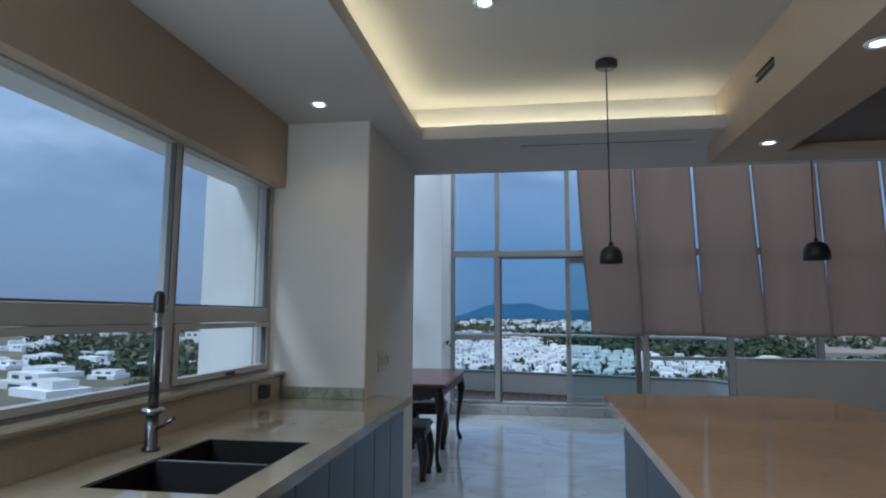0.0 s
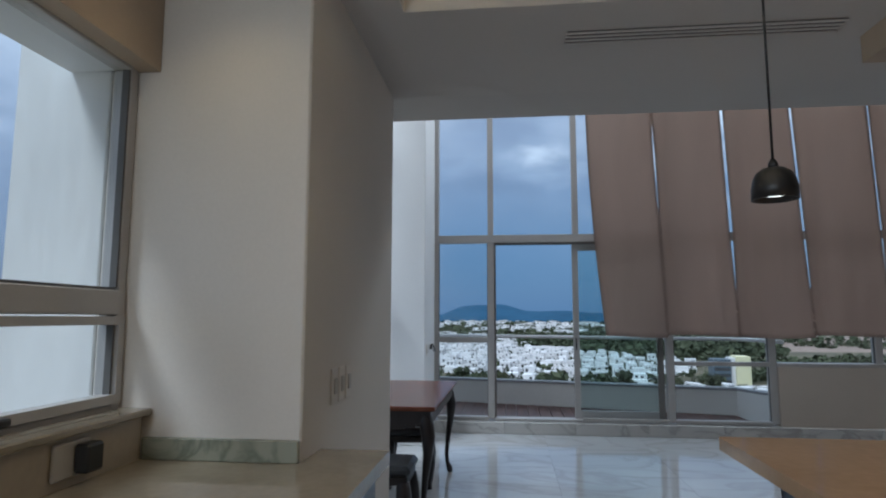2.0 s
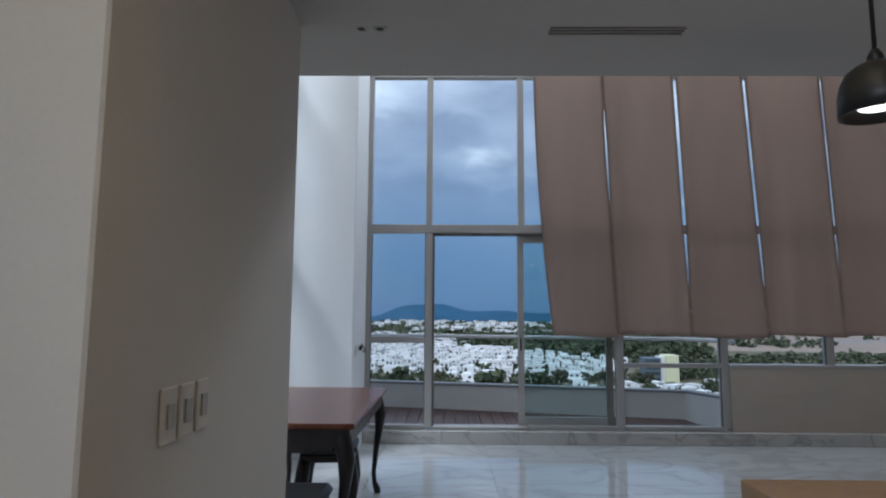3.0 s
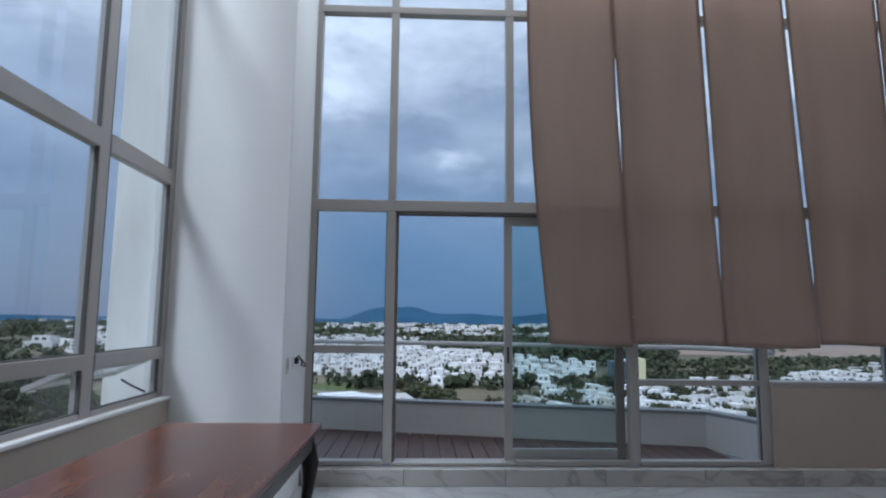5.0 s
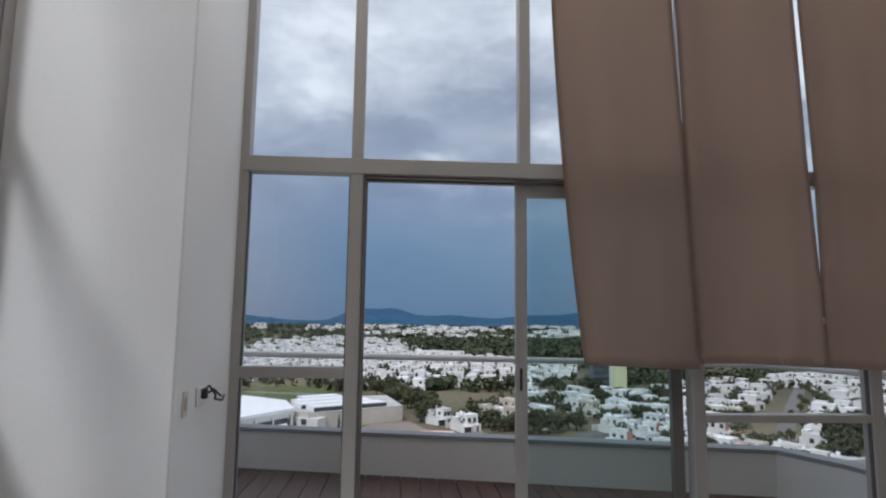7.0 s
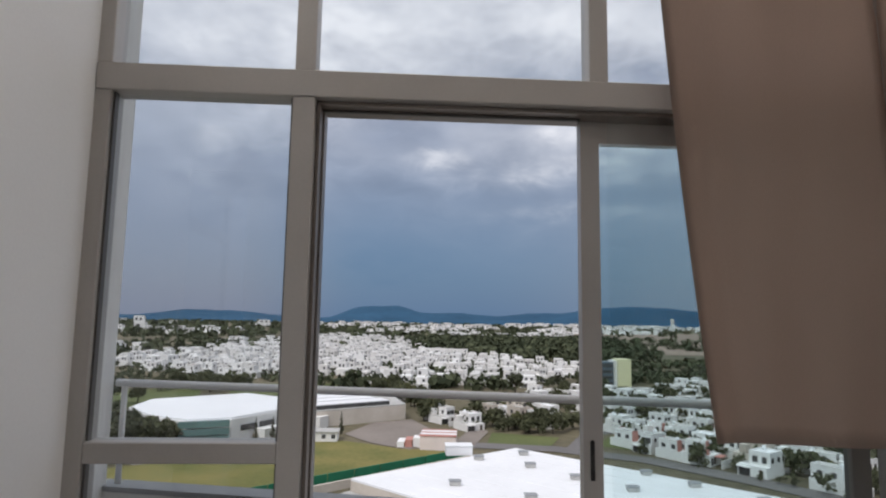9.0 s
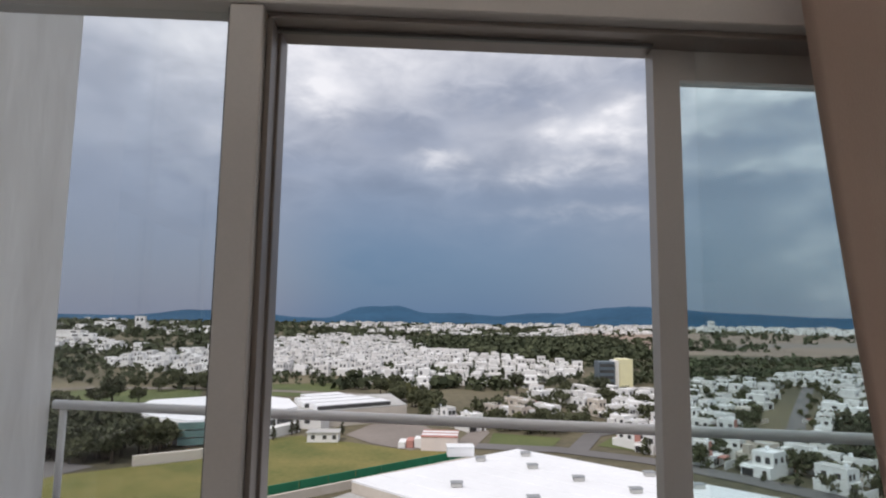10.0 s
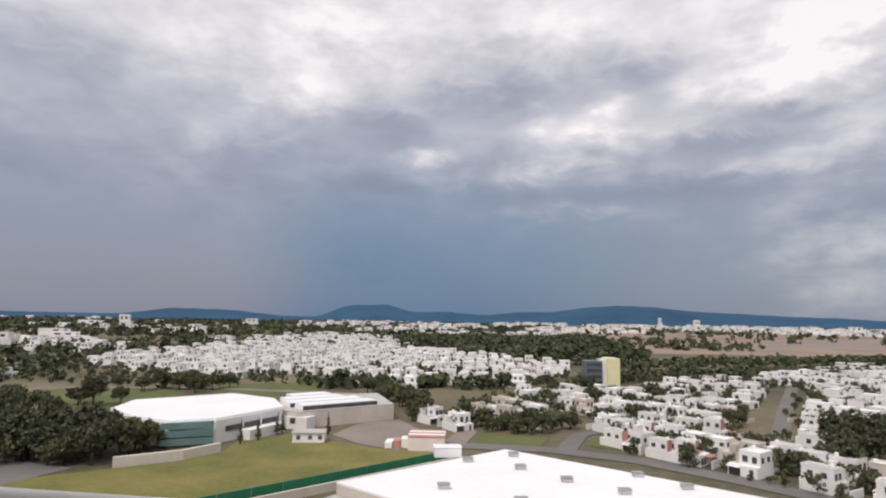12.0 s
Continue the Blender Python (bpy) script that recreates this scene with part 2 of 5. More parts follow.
# warm tone of the lamps is partly put into this wall colour
WALL = material("lamp_warm_wall_paint", (0.68, 0.63, 0.565), 0.75, vary=0.05, scale=1.2, fine=90, bump=0.03)
# beige darkened to brown: shade and warm lamp tone put into the colour
BEIGE_SHADE = material("shaded_beige_paint", (0.42, 0.335, 0.245), 0.7, vary=0.06, scale=1.5, fine=80, bump=0.03)
WHITE = material("white_paint", (0.80, 0.80, 0.80), 0.7, vary=0.04, scale=1.0, fine=90, bump=0.03)
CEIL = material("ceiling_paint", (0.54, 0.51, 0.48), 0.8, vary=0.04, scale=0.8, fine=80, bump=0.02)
BEIGE = material("beige_paint", (0.47, 0.41, 0.345), 0.7, vary=0.06, scale=1.5, fine=80, bump=0.03)
ALU = material("anodised_aluminium", (0.45, 0.43, 0.41), 0.42, metal=0.2, vary=0.06, scale=3, fine=120, bump=0.01)
ALU_DARK = material("shaded_gasket", (0.10, 0.095, 0.09), 0.5, vary=0.1, scale=5, bump=0.0)
BRONZE = material("bronze_track", (0.24, 0.21, 0.19), 0.45, metal=0.4, vary=0.1, scale=5, bump=0.01)
GLASS = glass_material("window_glass")
GLASS_TINT = glass_material("green_glass", (0.86, 0.93, 0.93))
FABRIC = material("blind_fabric", (0.525, 0.412, 0.348), 0.9, vary=0.08, scale=1.5, fine=260, bump=0.12, spec=0.1, stretch=(2, 1, 0.35))
FLOOR_M = marble("polished_marble", (0.60, 0.605, 0.61), (0.47, 0.465, 0.46), 0.08, 1.1)
SILL_M = marble("grey_marble", (0.60, 0.58, 0.55), (0.40, 0.38, 0.36), 0.25, 2.2)
COUNTER_M = material("cream_stone", (0.30, 0.255, 0.185), 0.05, vary=0.16, scale=3.5, fine=45, bump=0.0, spec=0.85)
SPLASH_M = material("beige_stone_splash", (0.40, 0.34, 0.26), 0.30, vary=0.12, scale=4, fine=50, bump=0.01)
GREEN_STONE = marble("greenish_stone", (0.36, 0.36, 0.28), (0.20, 0.21, 0.16), 0.2, 4.0)
ISLAND_M = material("island_top_stone", (0.44, 0.285, 0.155), 0.10, vary=0.16, scale=2.2, fine=30, bump=0.0, spec=0.7)
CABINET_M = material("blue_grey_lacquer", (0.048, 0.066, 0.090), 0.32, vary=0.08, scale=2, fine=60, bump=0.0)
STEEL = material("brushed_steel", (0.42, 0.42, 0.43), 0.28, metal=1.0, vary=0.08, scale=4, fine=150, bump=0.02)
CHROME = material("chrome", (0.60, 0.61, 0.62), 0.12, metal=1.0, vary=0.04, scale=4, bump=0.0)
SINK_M = material("black_composite", (0.008, 0.007, 0.007), 0.75, vary=0.2, scale=8, fine=200, bump=0.02, spec=0.2)
BLACK = material("black_metal", (0.016, 0.015, 0.015), 0.45, vary=0.2, scale=8, bump=0.02)
PLASTIC = material("grey_switch_plastic", (0.45, 0.42, 0.38), 0.4, vary=0.05, scale=9, bump=0.0)
TABLE_M = wood("red_brown_wood", (0.22, 0.078, 0.042), (0.10, 0.034, 0.021), 0.24, along=(5, 0.7, 5), spec=0.25)
DARKWOOD = wood("black_stained_wood", (0.030, 0.022, 0.022), (0.010, 0.008, 0.009), 0.3, along=(8, 8, 1))
RECESS_M = wood("brown_ceiling_panel", (0.11, 0.068, 0.036), (0.065, 0.040, 0.022), 0.5, along=(1, 6, 6))
DECK_M = wood("dark_deck", (0.125, 0.066, 0.052), (0.060, 0.034, 0.029), 0.55, along=(9, 0.8, 6))
PLASTER = material("white_parapet_plaster", (0.80, 0.79, 0.76), 0.85, vary=0.08, scale=1.2, fine=40, bump=0.08)
CAP_M = material("grey_coping", (0.30, 0.31, 0.32), 0.6, vary=0.1, scale=2, fine=50, bump=0.03)
STAIN = material("stained_white_plaster", (0.85, 0.835, 0.80), 0.85, vary=0.17, scale=2.2, fine=14, bump=0.06, tint=(0.88, 0.875, 0.85), stretch=(2.5, 2.5, 0.55))
LED = glow("warm_led", (1.0, 0.78, 0.42), 16.0)
LAMP_GLOW = glow("lamp_glow", (1.0, 0.93, 0.82), 9.0)
PENDANT_GLOW = glow("pendant_glow", (1.0, 0.9, 0.78), 2.2)

# ---- builders ----


def mesh_of(name, bm, mat):
    me = bpy.data.meshes.new(name)
    bm.normal_update()
    bm.to_mesh(me)
    bm.free()
    me.materials.append(mat)
    return me


def part(name, bm, mat, parent=None, label=""):
    ob = new(name, mesh_of(name, bm, mat))
    if parent is not None:
        ob.parent = parent
    if label:
        tagged(ob, label)
    return ob


def thing(name, at, label, category, group="", kind=""):
    ob = new(name)
    ob.location = at
    ob.empty_display_size = 0.1
    return tagged(ob, label, category, group, kind)


def solid(name, bm, mat, label, category, kind="structure"):
    return tagged(part(name, bm, mat), label, category, kind=kind)


def add_box(bm, lo, hi, bevel=0.0):
    r = bmesh.ops.create_cube(bm, size=1.0)
    vs = r["verts"]
    for v in vs:
        v.co = Vector([lo[k] + (v.co[k] + 0.5) * (hi[k] - lo[k]) for k in range(3)])
    if bevel:
        es = list({e for v in vs for e in v.link_edges})
        bmesh.ops.bevel(bm, geom=es, offset=bevel, segments=1, affect="EDGES", profile=0.5)
    return bm


def box(lo, hi, bevel=0.0):
    return add_box(bmesh.new(), lo, hi, bevel)


def boxes(*items):
    bm = bmesh.new()
    for lo, hi in items:
        add_box(bm, lo, hi)
    return bm


def lathe(profile, n=20, at=(0, 0, 0)):
    """Turned round z: rows of radius and height."""
    bm = bmesh.new()
    rings = []
    for r, z in profile:
        rings.append([bm.verts.new((at[0] + r * math.cos(6.2831853 * k / n), at[1] + r * math.sin(6.2831853 * k / n), at[2] + z)) for k in range(n)])
    for a, b in zip(rings, rings[1:]):
        for k in range(n):
            bm.faces.new((a[k], a[(k + 1) % n], b[(k + 1) % n], b[k]))
    for ring, flip in ((rings[0], True), (rings[-1], False)):
        if Vector(ring[0].co - ring[n // 2].co).length > 1e-4:
            bm.faces.new(ring[::-1] if flip else ring)
    for fc in bm.faces:
        fc.smooth = True
    return bm


def tube(points, radius, n=10):
    """A round bar along a line of points; radius: one number or one for each point."""
    bm = bmesh.new()
    pts = [Vector(p) for p in points]
    rs = radius if isinstance(radius, (list, tuple)) else [radius] * len(pts)
    rings = []
    for i, p in enumerate(pts):
        d = (pts[min(i + 1, len(pts) - 1)] - pts[max(i - 1, 0)]).normalized()
        a = d.orthogonal().normalized() if i == 0 else (side - d * side.dot(d)).normalized()
        side = a
        b = d.cross(a)
        rings.append([bm.verts.new(p + (a * math.cos(6.2831853 * k / n) + b * math.sin(6.2831853 * k / n)) * rs[i]) for k in range(n)])
    for a, b in zip(rings, rings[1:]):
        for k in range(n):
            bm.faces.new((a[k], a[(k + 1) % n], b[(k + 1) % n], b[k]))
    bm.faces.new(rings[0][::-1])
    bm.faces.new(rings[-1])
    for fc in bm.faces:
        fc.smooth = True
    return bm


# ---- the flat: plan ----
KX, WX = -1.12, -1.215      # kitchen window wall: inner face, glazing
LX = -1.75                 # side glazing of the living room
PX = -0.645                # face of the kitchen pillar
RX = 6.4                   # far side wall
BACK = -11.0
TOP = 5.3                  # high ceiling
LOW = 2.41                 # kitchen ceiling
TRAY = 2.64

solid("floor", box((-2.0, BACK - 0.2, -0.30), (RX + 0.2, -0.02, -0.012)), SILL_M, "concrete slab under polished grey marble tiles", "floor")

# kitchen window wall, with one long opening
solid("wall_kitchen", boxes(((KX - 0.16, BACK, 0), (KX, -5.40, 1.02)), ((KX - 0.07, BACK, 2.045), (KX, -5.40, LOW)), ((KX - 0.16, BACK, 1.02), (KX, -8.6, 2.045))), BEIGE_SHADE, "beige painted wall round a long kitchen window, shade in its colour", "wall")
solid("wall_back", box((KX - 0.2, BACK - 0.2, 0), (RX, BACK, TOP)), WALL, "plain painted wall at the back of the kitchen", "wall")
solid("wall_side", box((RX, BACK - 0.2, 0), (RX + 0.2, 0.1, TOP)), WALL, "plain painted side wall", "wall")
# kitchen pillar, floor to loft
solid("pillar_kitchen", box((-1.28, -5.398, 0), (PX, -4.14, TOP), 0.006), WALL, "painted pillar at the end of the counter, lamp-warm in its colour", "pillar")
# living room side: low wall under the glazing, and the corner pillar
solid("wall_living", boxes(((LX - 0.12, -4.138, 0), (LX + 0.07, -0.842, 0.745)), ((LX - 0.12, -4.138, 5.0), (LX + 0.07, -0.842, TOP))), BEIGE, "low beige wall under the side glazing", "wall")
solid("pillar_corner", box((LX - 0.10, -0.84, 0), (-0.945, 0.06, TOP), 0.006), WHITE, "white painted corner pillar beside the glazed front", "pillar")
# low wall to the right of the glazed front
solid("wall_front", boxes(((2.842, -0.06, 0), (RX, 0.10, 0.765)), ((-0.943, -0.06, 5.0), (RX, 0.10, TOP))), BEIGE, "low beige wall under the front windows", "wall")

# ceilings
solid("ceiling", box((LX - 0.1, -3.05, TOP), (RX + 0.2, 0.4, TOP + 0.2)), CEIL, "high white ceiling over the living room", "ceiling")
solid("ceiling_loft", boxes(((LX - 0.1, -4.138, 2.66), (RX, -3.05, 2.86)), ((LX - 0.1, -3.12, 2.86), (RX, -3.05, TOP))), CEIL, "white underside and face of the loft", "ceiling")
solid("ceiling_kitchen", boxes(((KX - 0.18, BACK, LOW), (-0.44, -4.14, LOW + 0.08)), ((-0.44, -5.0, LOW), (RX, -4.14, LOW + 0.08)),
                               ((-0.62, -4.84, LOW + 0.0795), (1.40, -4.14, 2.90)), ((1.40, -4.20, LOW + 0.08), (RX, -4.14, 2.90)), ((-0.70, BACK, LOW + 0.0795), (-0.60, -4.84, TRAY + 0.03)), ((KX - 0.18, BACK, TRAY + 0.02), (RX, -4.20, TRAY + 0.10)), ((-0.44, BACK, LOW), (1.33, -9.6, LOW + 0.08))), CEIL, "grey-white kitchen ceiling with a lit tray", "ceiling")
# the unlit underside's dark brown is put into the whole beam's colour
solid("bulkhead", boxes(((1.33, BACK, 2.30), (1.70, -4.62, TRAY + 0.02)), ((1.70, -4.85, 2.30), (RX, -4.62, TRAY + 0.02)), ((1.70, BACK, 2.36), (RX, -4.85, TRAY + 0.02))), BEIGE_SHADE, "dropped ceiling beam over the island, shade brown in its colour", "ceiling")
solid("ceiling_panel", box((1.704, BACK, 2.345), (RX, -4.854, 2.357)), RECESS_M, "brown wooden panel set into the dropped ceiling", "ceiling")


# ---- glazing ----


def pane(name, parent, lo, hi, mat=None):
    ob = part(name, box(lo, hi), mat or GLASS, parent)
    ob.visible_shadow = False
    return ob


def glazed_front():
    """The tall front: fixed bay, open doorway with its leaf slid behind the next bay, fixed bays, and windows over the low wall."""
    w = thing("window_1", (0, 0, 0.15), "tall aluminium glazed front with an open sliding door", "window", kind="structure")
    w.location = (0, 0, 0)
    z0, zt, z2, ztop = 0.15, 2.262, 3.96, 5.0
    uprights = [(-0.925, z0), (-0.282, z0), (0.704, z0), (1.715, z0), (2.80, z0), (3.90, 0.80), (5.0, 0.80), (6.1, 0.80)]
    for x, zb in uprights:
        if x == 0.704:
            zb = zt
        wd = 0.030 if x == -0.925 else 0.037
        part("mullion", box((x - wd, -0.03, zb), (x + wd, 0.06, zt - 0.09 if zb < zt else zt), 0.003), ALU, w) if zb < zt else None
        part("mullion", box((x - wd * 0.9, -0.03, zt + 0.001), (x + wd * 0.9, 0.06, ztop), 0.003), ALU, w)
    part("transom", box((-0.943, -0.036, zt - 0.09), (RX - 0.002, 0.062, zt), 0.003), ALU, w)
    part("transom", box((-0.943, -0.034, z2 - 0.06), (RX - 0.002, 0.060, z2), 0.003), ALU, w)
    # glazing bar of the fixed bay, bars over the low wall
    part("glazing_bar", box((-0.895, -0.028, 1.005), (-0.320, 0.055, 1.068), 0.003), ALU, w)
    part("glazing_bar", box((1.754, -0.028, 0.765), (2.762, 0.055, 0.81), 0.003), ALU, w)
    part("window_sill", box((2.84, -0.062, 0.767), (RX - 0.002, 0.11, 0.805), 0.004), ALU, w)
    part("bottom_rail", box((-0.895, -0.03, z0 - 0.018), (-0.321, 0.055, z0 + 0.02), 0.003), ALU, w)
    part("bottom_rail", box((0.744, -0.03, z0 - 0.018), (1.677, 0.03, z0 + 0.02), 0.003), ALU, w)
    part("bottom_rail", box((1.754, -0.03, z0 - 0.018), (2.762, 0.055, z0 + 0.02), 0.003), ALU, w)
    part("threshold", box((-0.244, -0.03, z0 - 0.018), (0.74, 0.13, z0 + 0.004), 0.002), ALU, w)
    # head of the doorway: dark track, and the deep jamb on the fixed side
    part("door_track", box((-0.243, 0.0, zt - 0.104), (1.676, 0.135, zt - 0.0905), 0.002), BRONZE, w)
    part("door_track", box((-0.243, 0.048, zt - 0.113), (0.66, 0.060, zt - 0.1045), 0.001), ALU_DARK, w)
    part("door_jamb", box((-0.243, 0.062, z0), (-0.225, 0.135, zt - 0.105), 0.002), BRONZE, w)
    part("door_jamb", box((-0.244, 0.0, z0), (-0.232, 0.0615, zt - 0.105), 0.001), BRONZE, w)
    zones = [(-0.893, -0.321, 1.069, zt - 0.091), (-0.893, -0.321, z0 + 0.022, 1.004), (0.745, 1.676, z0 + 0.022, zt - 0.105),
             (1.755, 2.761, 0.811, zt - 0.091), (1.755, 2.761, z0 + 0.022, 0.764), (2.84, 3.86, 0.806, zt - 0.091), (3.94, 4.96, 0.806, zt - 0.091), (5.04, 6.06, 0.806, zt - 0.091)]
    for x0, x1, a, b in zones:
        pane("pane", w, (x0, 0.012, a), (x1, 0.018, b))
        if x0 == 0.745:
            continue
        part("gasket", boxes(((x0 - 0.002, -0.012, a), (x0 + 0.005, 0.0115, b)), ((x1 - 0.005, -0.012, a), (x1 + 0.002, 0.0115, b))), ALU_DARK, w)
    xs = [u[0] for u in uprights]
    for x0, x1 in zip(xs, xs[1:]):
        for a, b in ((zt + 0.002, z2 - 0.062), (z2 + 0.002, ztop)):
            pane("pane", w, (x0 + 0.037, 0.012, a), (x1 - 0.037, 0.018, b))
    # the sliding leaf, pushed open behind the fixed bay
    leaf = part("door_leaf", boxes(((0.668, 0.075, z0 + 0.006), (0.735, 0.118, zt - 0.106)), 
                                   ((0.735, 0.076, zt - 0.182), (1.60, 0.117, zt - 0.107)), ((0.735, 0.076, z0 + 0.007), (1.60, 0.117, z0 + 0.09))), ALU, w, "aluminium sliding door leaf, pushed open")
    part("stile", box((1.6005, 0.075, z0 + 0.006), (1.668, 0.118, zt - 0.106), 0.002), BRONZE, leaf, "dark bronze closing stile")
    pane("pane", leaf, (0.736, 0.094, z0 + 0.091), (1.599, 0.100, zt - 0.183), GLASS_TINT)
    part("latch", box((0.690, 0.066, 0.93), (0.704, 0.0745, 1.06), 0.003), BLACK, leaf, "black recessed latch")
    return w


glazed_front()


def side_glazing(name, label, x, y0, y1, zbot, zbar, ztop, uprights, thick, bar, bars2=(), head=0.05):
    w = thing(name, (0, 0, 0), label, "window", kind="structure")
    d0, d1 = x - 0.030, x + 0.026
    ys = sorted([y0, *uprights, y1])
    for i, y in enumerate(ys):
        h = thick * 0.5
        part("mullion", box((d0, y - h, zbot), (d1, y + h, ztop), 0.003), ALU, w)
    for a, b in zip(ys, ys[1:]):
        a1, b1 = a + thick * 0.52, b - thick * 0.52
        zs = [(zbot, 0.03), (zbar, bar), *bars2, (ztop, head)]
        for k, (z, th) in enumerate(zs):
            lo = z if k == 0 else z - th
            part("glazing_bar", box((d0 + 0.003, a1, lo), (d1 + 0.006 * (k > 0), b1, lo + th), 0.003), ALU, w)
        for k in range(len(zs) - 1):
            za = zs[k][0] + (zs[k][1] if k == 0 else 0)
            pane("pane", w, (x - 0.003, a1 + 0.002, za + 0.002), (x + 0.003, b1 - 0.002, zs[k + 1][0] - zs[k + 1][1] - 0.002))
            zb = zs[k + 1][0] - zs[k + 1][1]
            part("gasket", boxes(((x + 0.0035, a1 + 0.0005, za + 0.009), (x + 0.024, a1 + 0.009, zb - 0.001)), ((x + 0.0035, b1 - 0.009, za + 0.009), (x + 0.024, b1 - 0.0005, zb - 0.001)), ((x + 0.0035, a1 + 0.0005, za + 0.0005), (x + 0.020, b1 - 0.0005, za + 0.008))), ALU_DARK, w)
    return w


side_glazing("window_2", "long kitchen window with a low row of opening panes", WX, -8.6, -5.42, 1.022, 1.375, 2.052, [-6.30], 0.036, 0.07, (), 0.016)
side_glazing("window_3", "tall aluminium side glazing of the living room", LX, -4.12, -0.86, 0.765, 1.085, 5.0, [-1.76, -2.95], 0.10, 0.075, [(2.262, 0.10), (3.96, 0.07)])

# sills


def kitchen_sash():
    for a, b in ((-6.275, -5.41), (-8.56, -6.325)):
        h = thing("opening_sash", (WX + 0.004, (a + b) / 2, 1.055), "low opening sash in the kitchen window, closed", "window", "opening sashes of the kitchen window", kind="structure")
        w2 = (b - a) / 2
        part("sash_frame", boxes(((-0.012, -w2, 0.0), (0.03, w2, 0.026)), ((-0.012, -w2, 0.222), (0.03, w2, 0.246)), ((-0.012, -w2, 0.027), (0.03, -w2 + 0.026, 0.221)), ((-0.012, w2 - 0.026, 0.027), (0.03, w2, 0.221))), ALU, h)
        part("handle", box((0.031, -0.03, 0.004), (0.052, 0.03, 0.022), 0.004), BLACK, h, "dark latch handle")


kitchen_sash()
solid("sill_kitchen", box((KX - 0.06, -8.6, 1.0205), (KX + 0.035, -5.40, 1.04), 0.004), COUNTER_M, "cream stone sill under the kitchen window", "sill")
solid("sill_living", box((LX + 0.036, -4.13, 0.7455), (LX + 0.085, -0.845, 0.765), 0.004), WHITE, "white sill under the side glazing", "sill")

# ---- terrace ----
TZ = 0.10


def par_y(x):
    return 1.50 - 0.235 * x


solid("terrace_slab", box((-2.2, 0.102, -0.35), (RX, 2.1, TZ - 0.022)), CAP_M, "terrace slab under dark decking", "terrace")


def parapet():
    bm = bmesh.new()
    pts = [(-2.3, par_y(-2.3)), (2.72, par_y(2.72)), (2.90, 0.42), (2.95, 0.10)]
    th = 0.14
    n = len(pts)
    outer = [(-2.3, par_y(-2.3) + th), (2.80, par_y(2.72) + th), (3.05, 0.45), (3.10, 0.10)]
    for z0, z1, grow in ((-0.6, 0.40, 0.0),):
        lo_i = [bm.verts.new((x, y, z0)) for x, y in pts]
        hi_i = [bm.verts.new((x, y, z1)) for x, y in pts]
        lo_o = [bm.verts.new((x, y, z0)) for x, y in outer]
        hi_o = [bm.verts.new((x, y, z1)) for x, y in outer]
        for k in range(n - 1):
            bm.faces.new((lo_i[k], lo_i[k + 1], hi_i[k + 1], hi_i[k]))
            bm.faces.new((lo_o[k + 1], lo_o[k], hi_o[k], hi_o[k + 1]))
            bm.faces.new((hi_i[k], hi_i[k + 1], hi_o[k + 1], hi_o[k]))
        bm.faces.new((lo_i[0], hi_i[0], hi_o[0], lo_o[0]))
        bm.faces.new((lo_i[-1], lo_o[-1], hi_o[-1], hi_i[-1]))
    bmesh.ops.recalc_face_normals(bm, faces=bm.faces)
    solid("parapet", bm, PLASTER, "white plastered parapet round the terrace", "parapet")
    cap = bmesh.new()
    for k in range(n - 1):
        q = []
        for (x, y), (u, v) in ((pts[k], outer[k]), (pts[k + 1], outer[k + 1])):
            q.append(((x, y - 0.01), (u, v + 0.01)))
        vs = []
        for z in (0.4005, 0.43):
            vs.append([cap.verts.new((*q[0][0], z)), cap.verts.new((*q[1][0], z)), cap.verts.new((*q[1][1], z)), cap.verts.new((*q[0][1], z))])
        a, b = vs
        cap.faces.new(b)
        cap.faces.new(a[::-1])
        for i in range(4):
            cap.faces.new((a[i], a[(i + 1) % 4], b[(i + 1) % 4], b[i]))
    solid("coping", cap, CAP_M, "grey coping along the terrace parapet", "coping")


parapet()


def terrace_rail():
    r = thing("terrace_railing", (0, par_y(0) + 0.07, 0.43), "white round metal railing on the terrace parapet", "railing")
    def p(x, z):
        return (x, -0.235 * x, z)
    part("handrail", tube([p(x, 0.60) for x in (-1.71, -1, 0, 1, 2, 2.70)] + [(2.83, -0.78, 0.60), (2.93, -1.15, 0.60), (2.96, -1.465, 0.60)], 0.024, 14), WHITE, r)
    for x in (-1.66,):
        part("post", tube([p(x, 0.0), p(x, 0.58)], 0.018, 10), WHITE, r)
    return r


terrace_rail()

# exterior fins of the building beside both side windows, and the eave over the kitchen window
solid("exterior_pillar", box((-1.60, -5.40, -3), (-1.282, -4.3, 2.9), 0.004), STAIN, "white exterior pillar with rain stains, outside the kitchen window", "pillar")
solid("exterior_fin", box((-2.165, -0.75, -3), (LX - 0.105, 0.06, TOP + 0.2), 0.01), STAIN, "white exterior fin with rain stains, outside the side glazing", "pillar")
solid("exterior_corner", box((-2.15, 0.064, -3), (-1.72, 1.95, TOP + 0.2), 0.01), STAIN, "white exterior column beside the terrace", "pillar")
solid("eave", box((-1.415, -9.0, 2.055), (KX - 0.0705, -5.402, 2.2)), WHITE, "white eave outside over the kitchen window", "eave")

# ---- kitchen ----


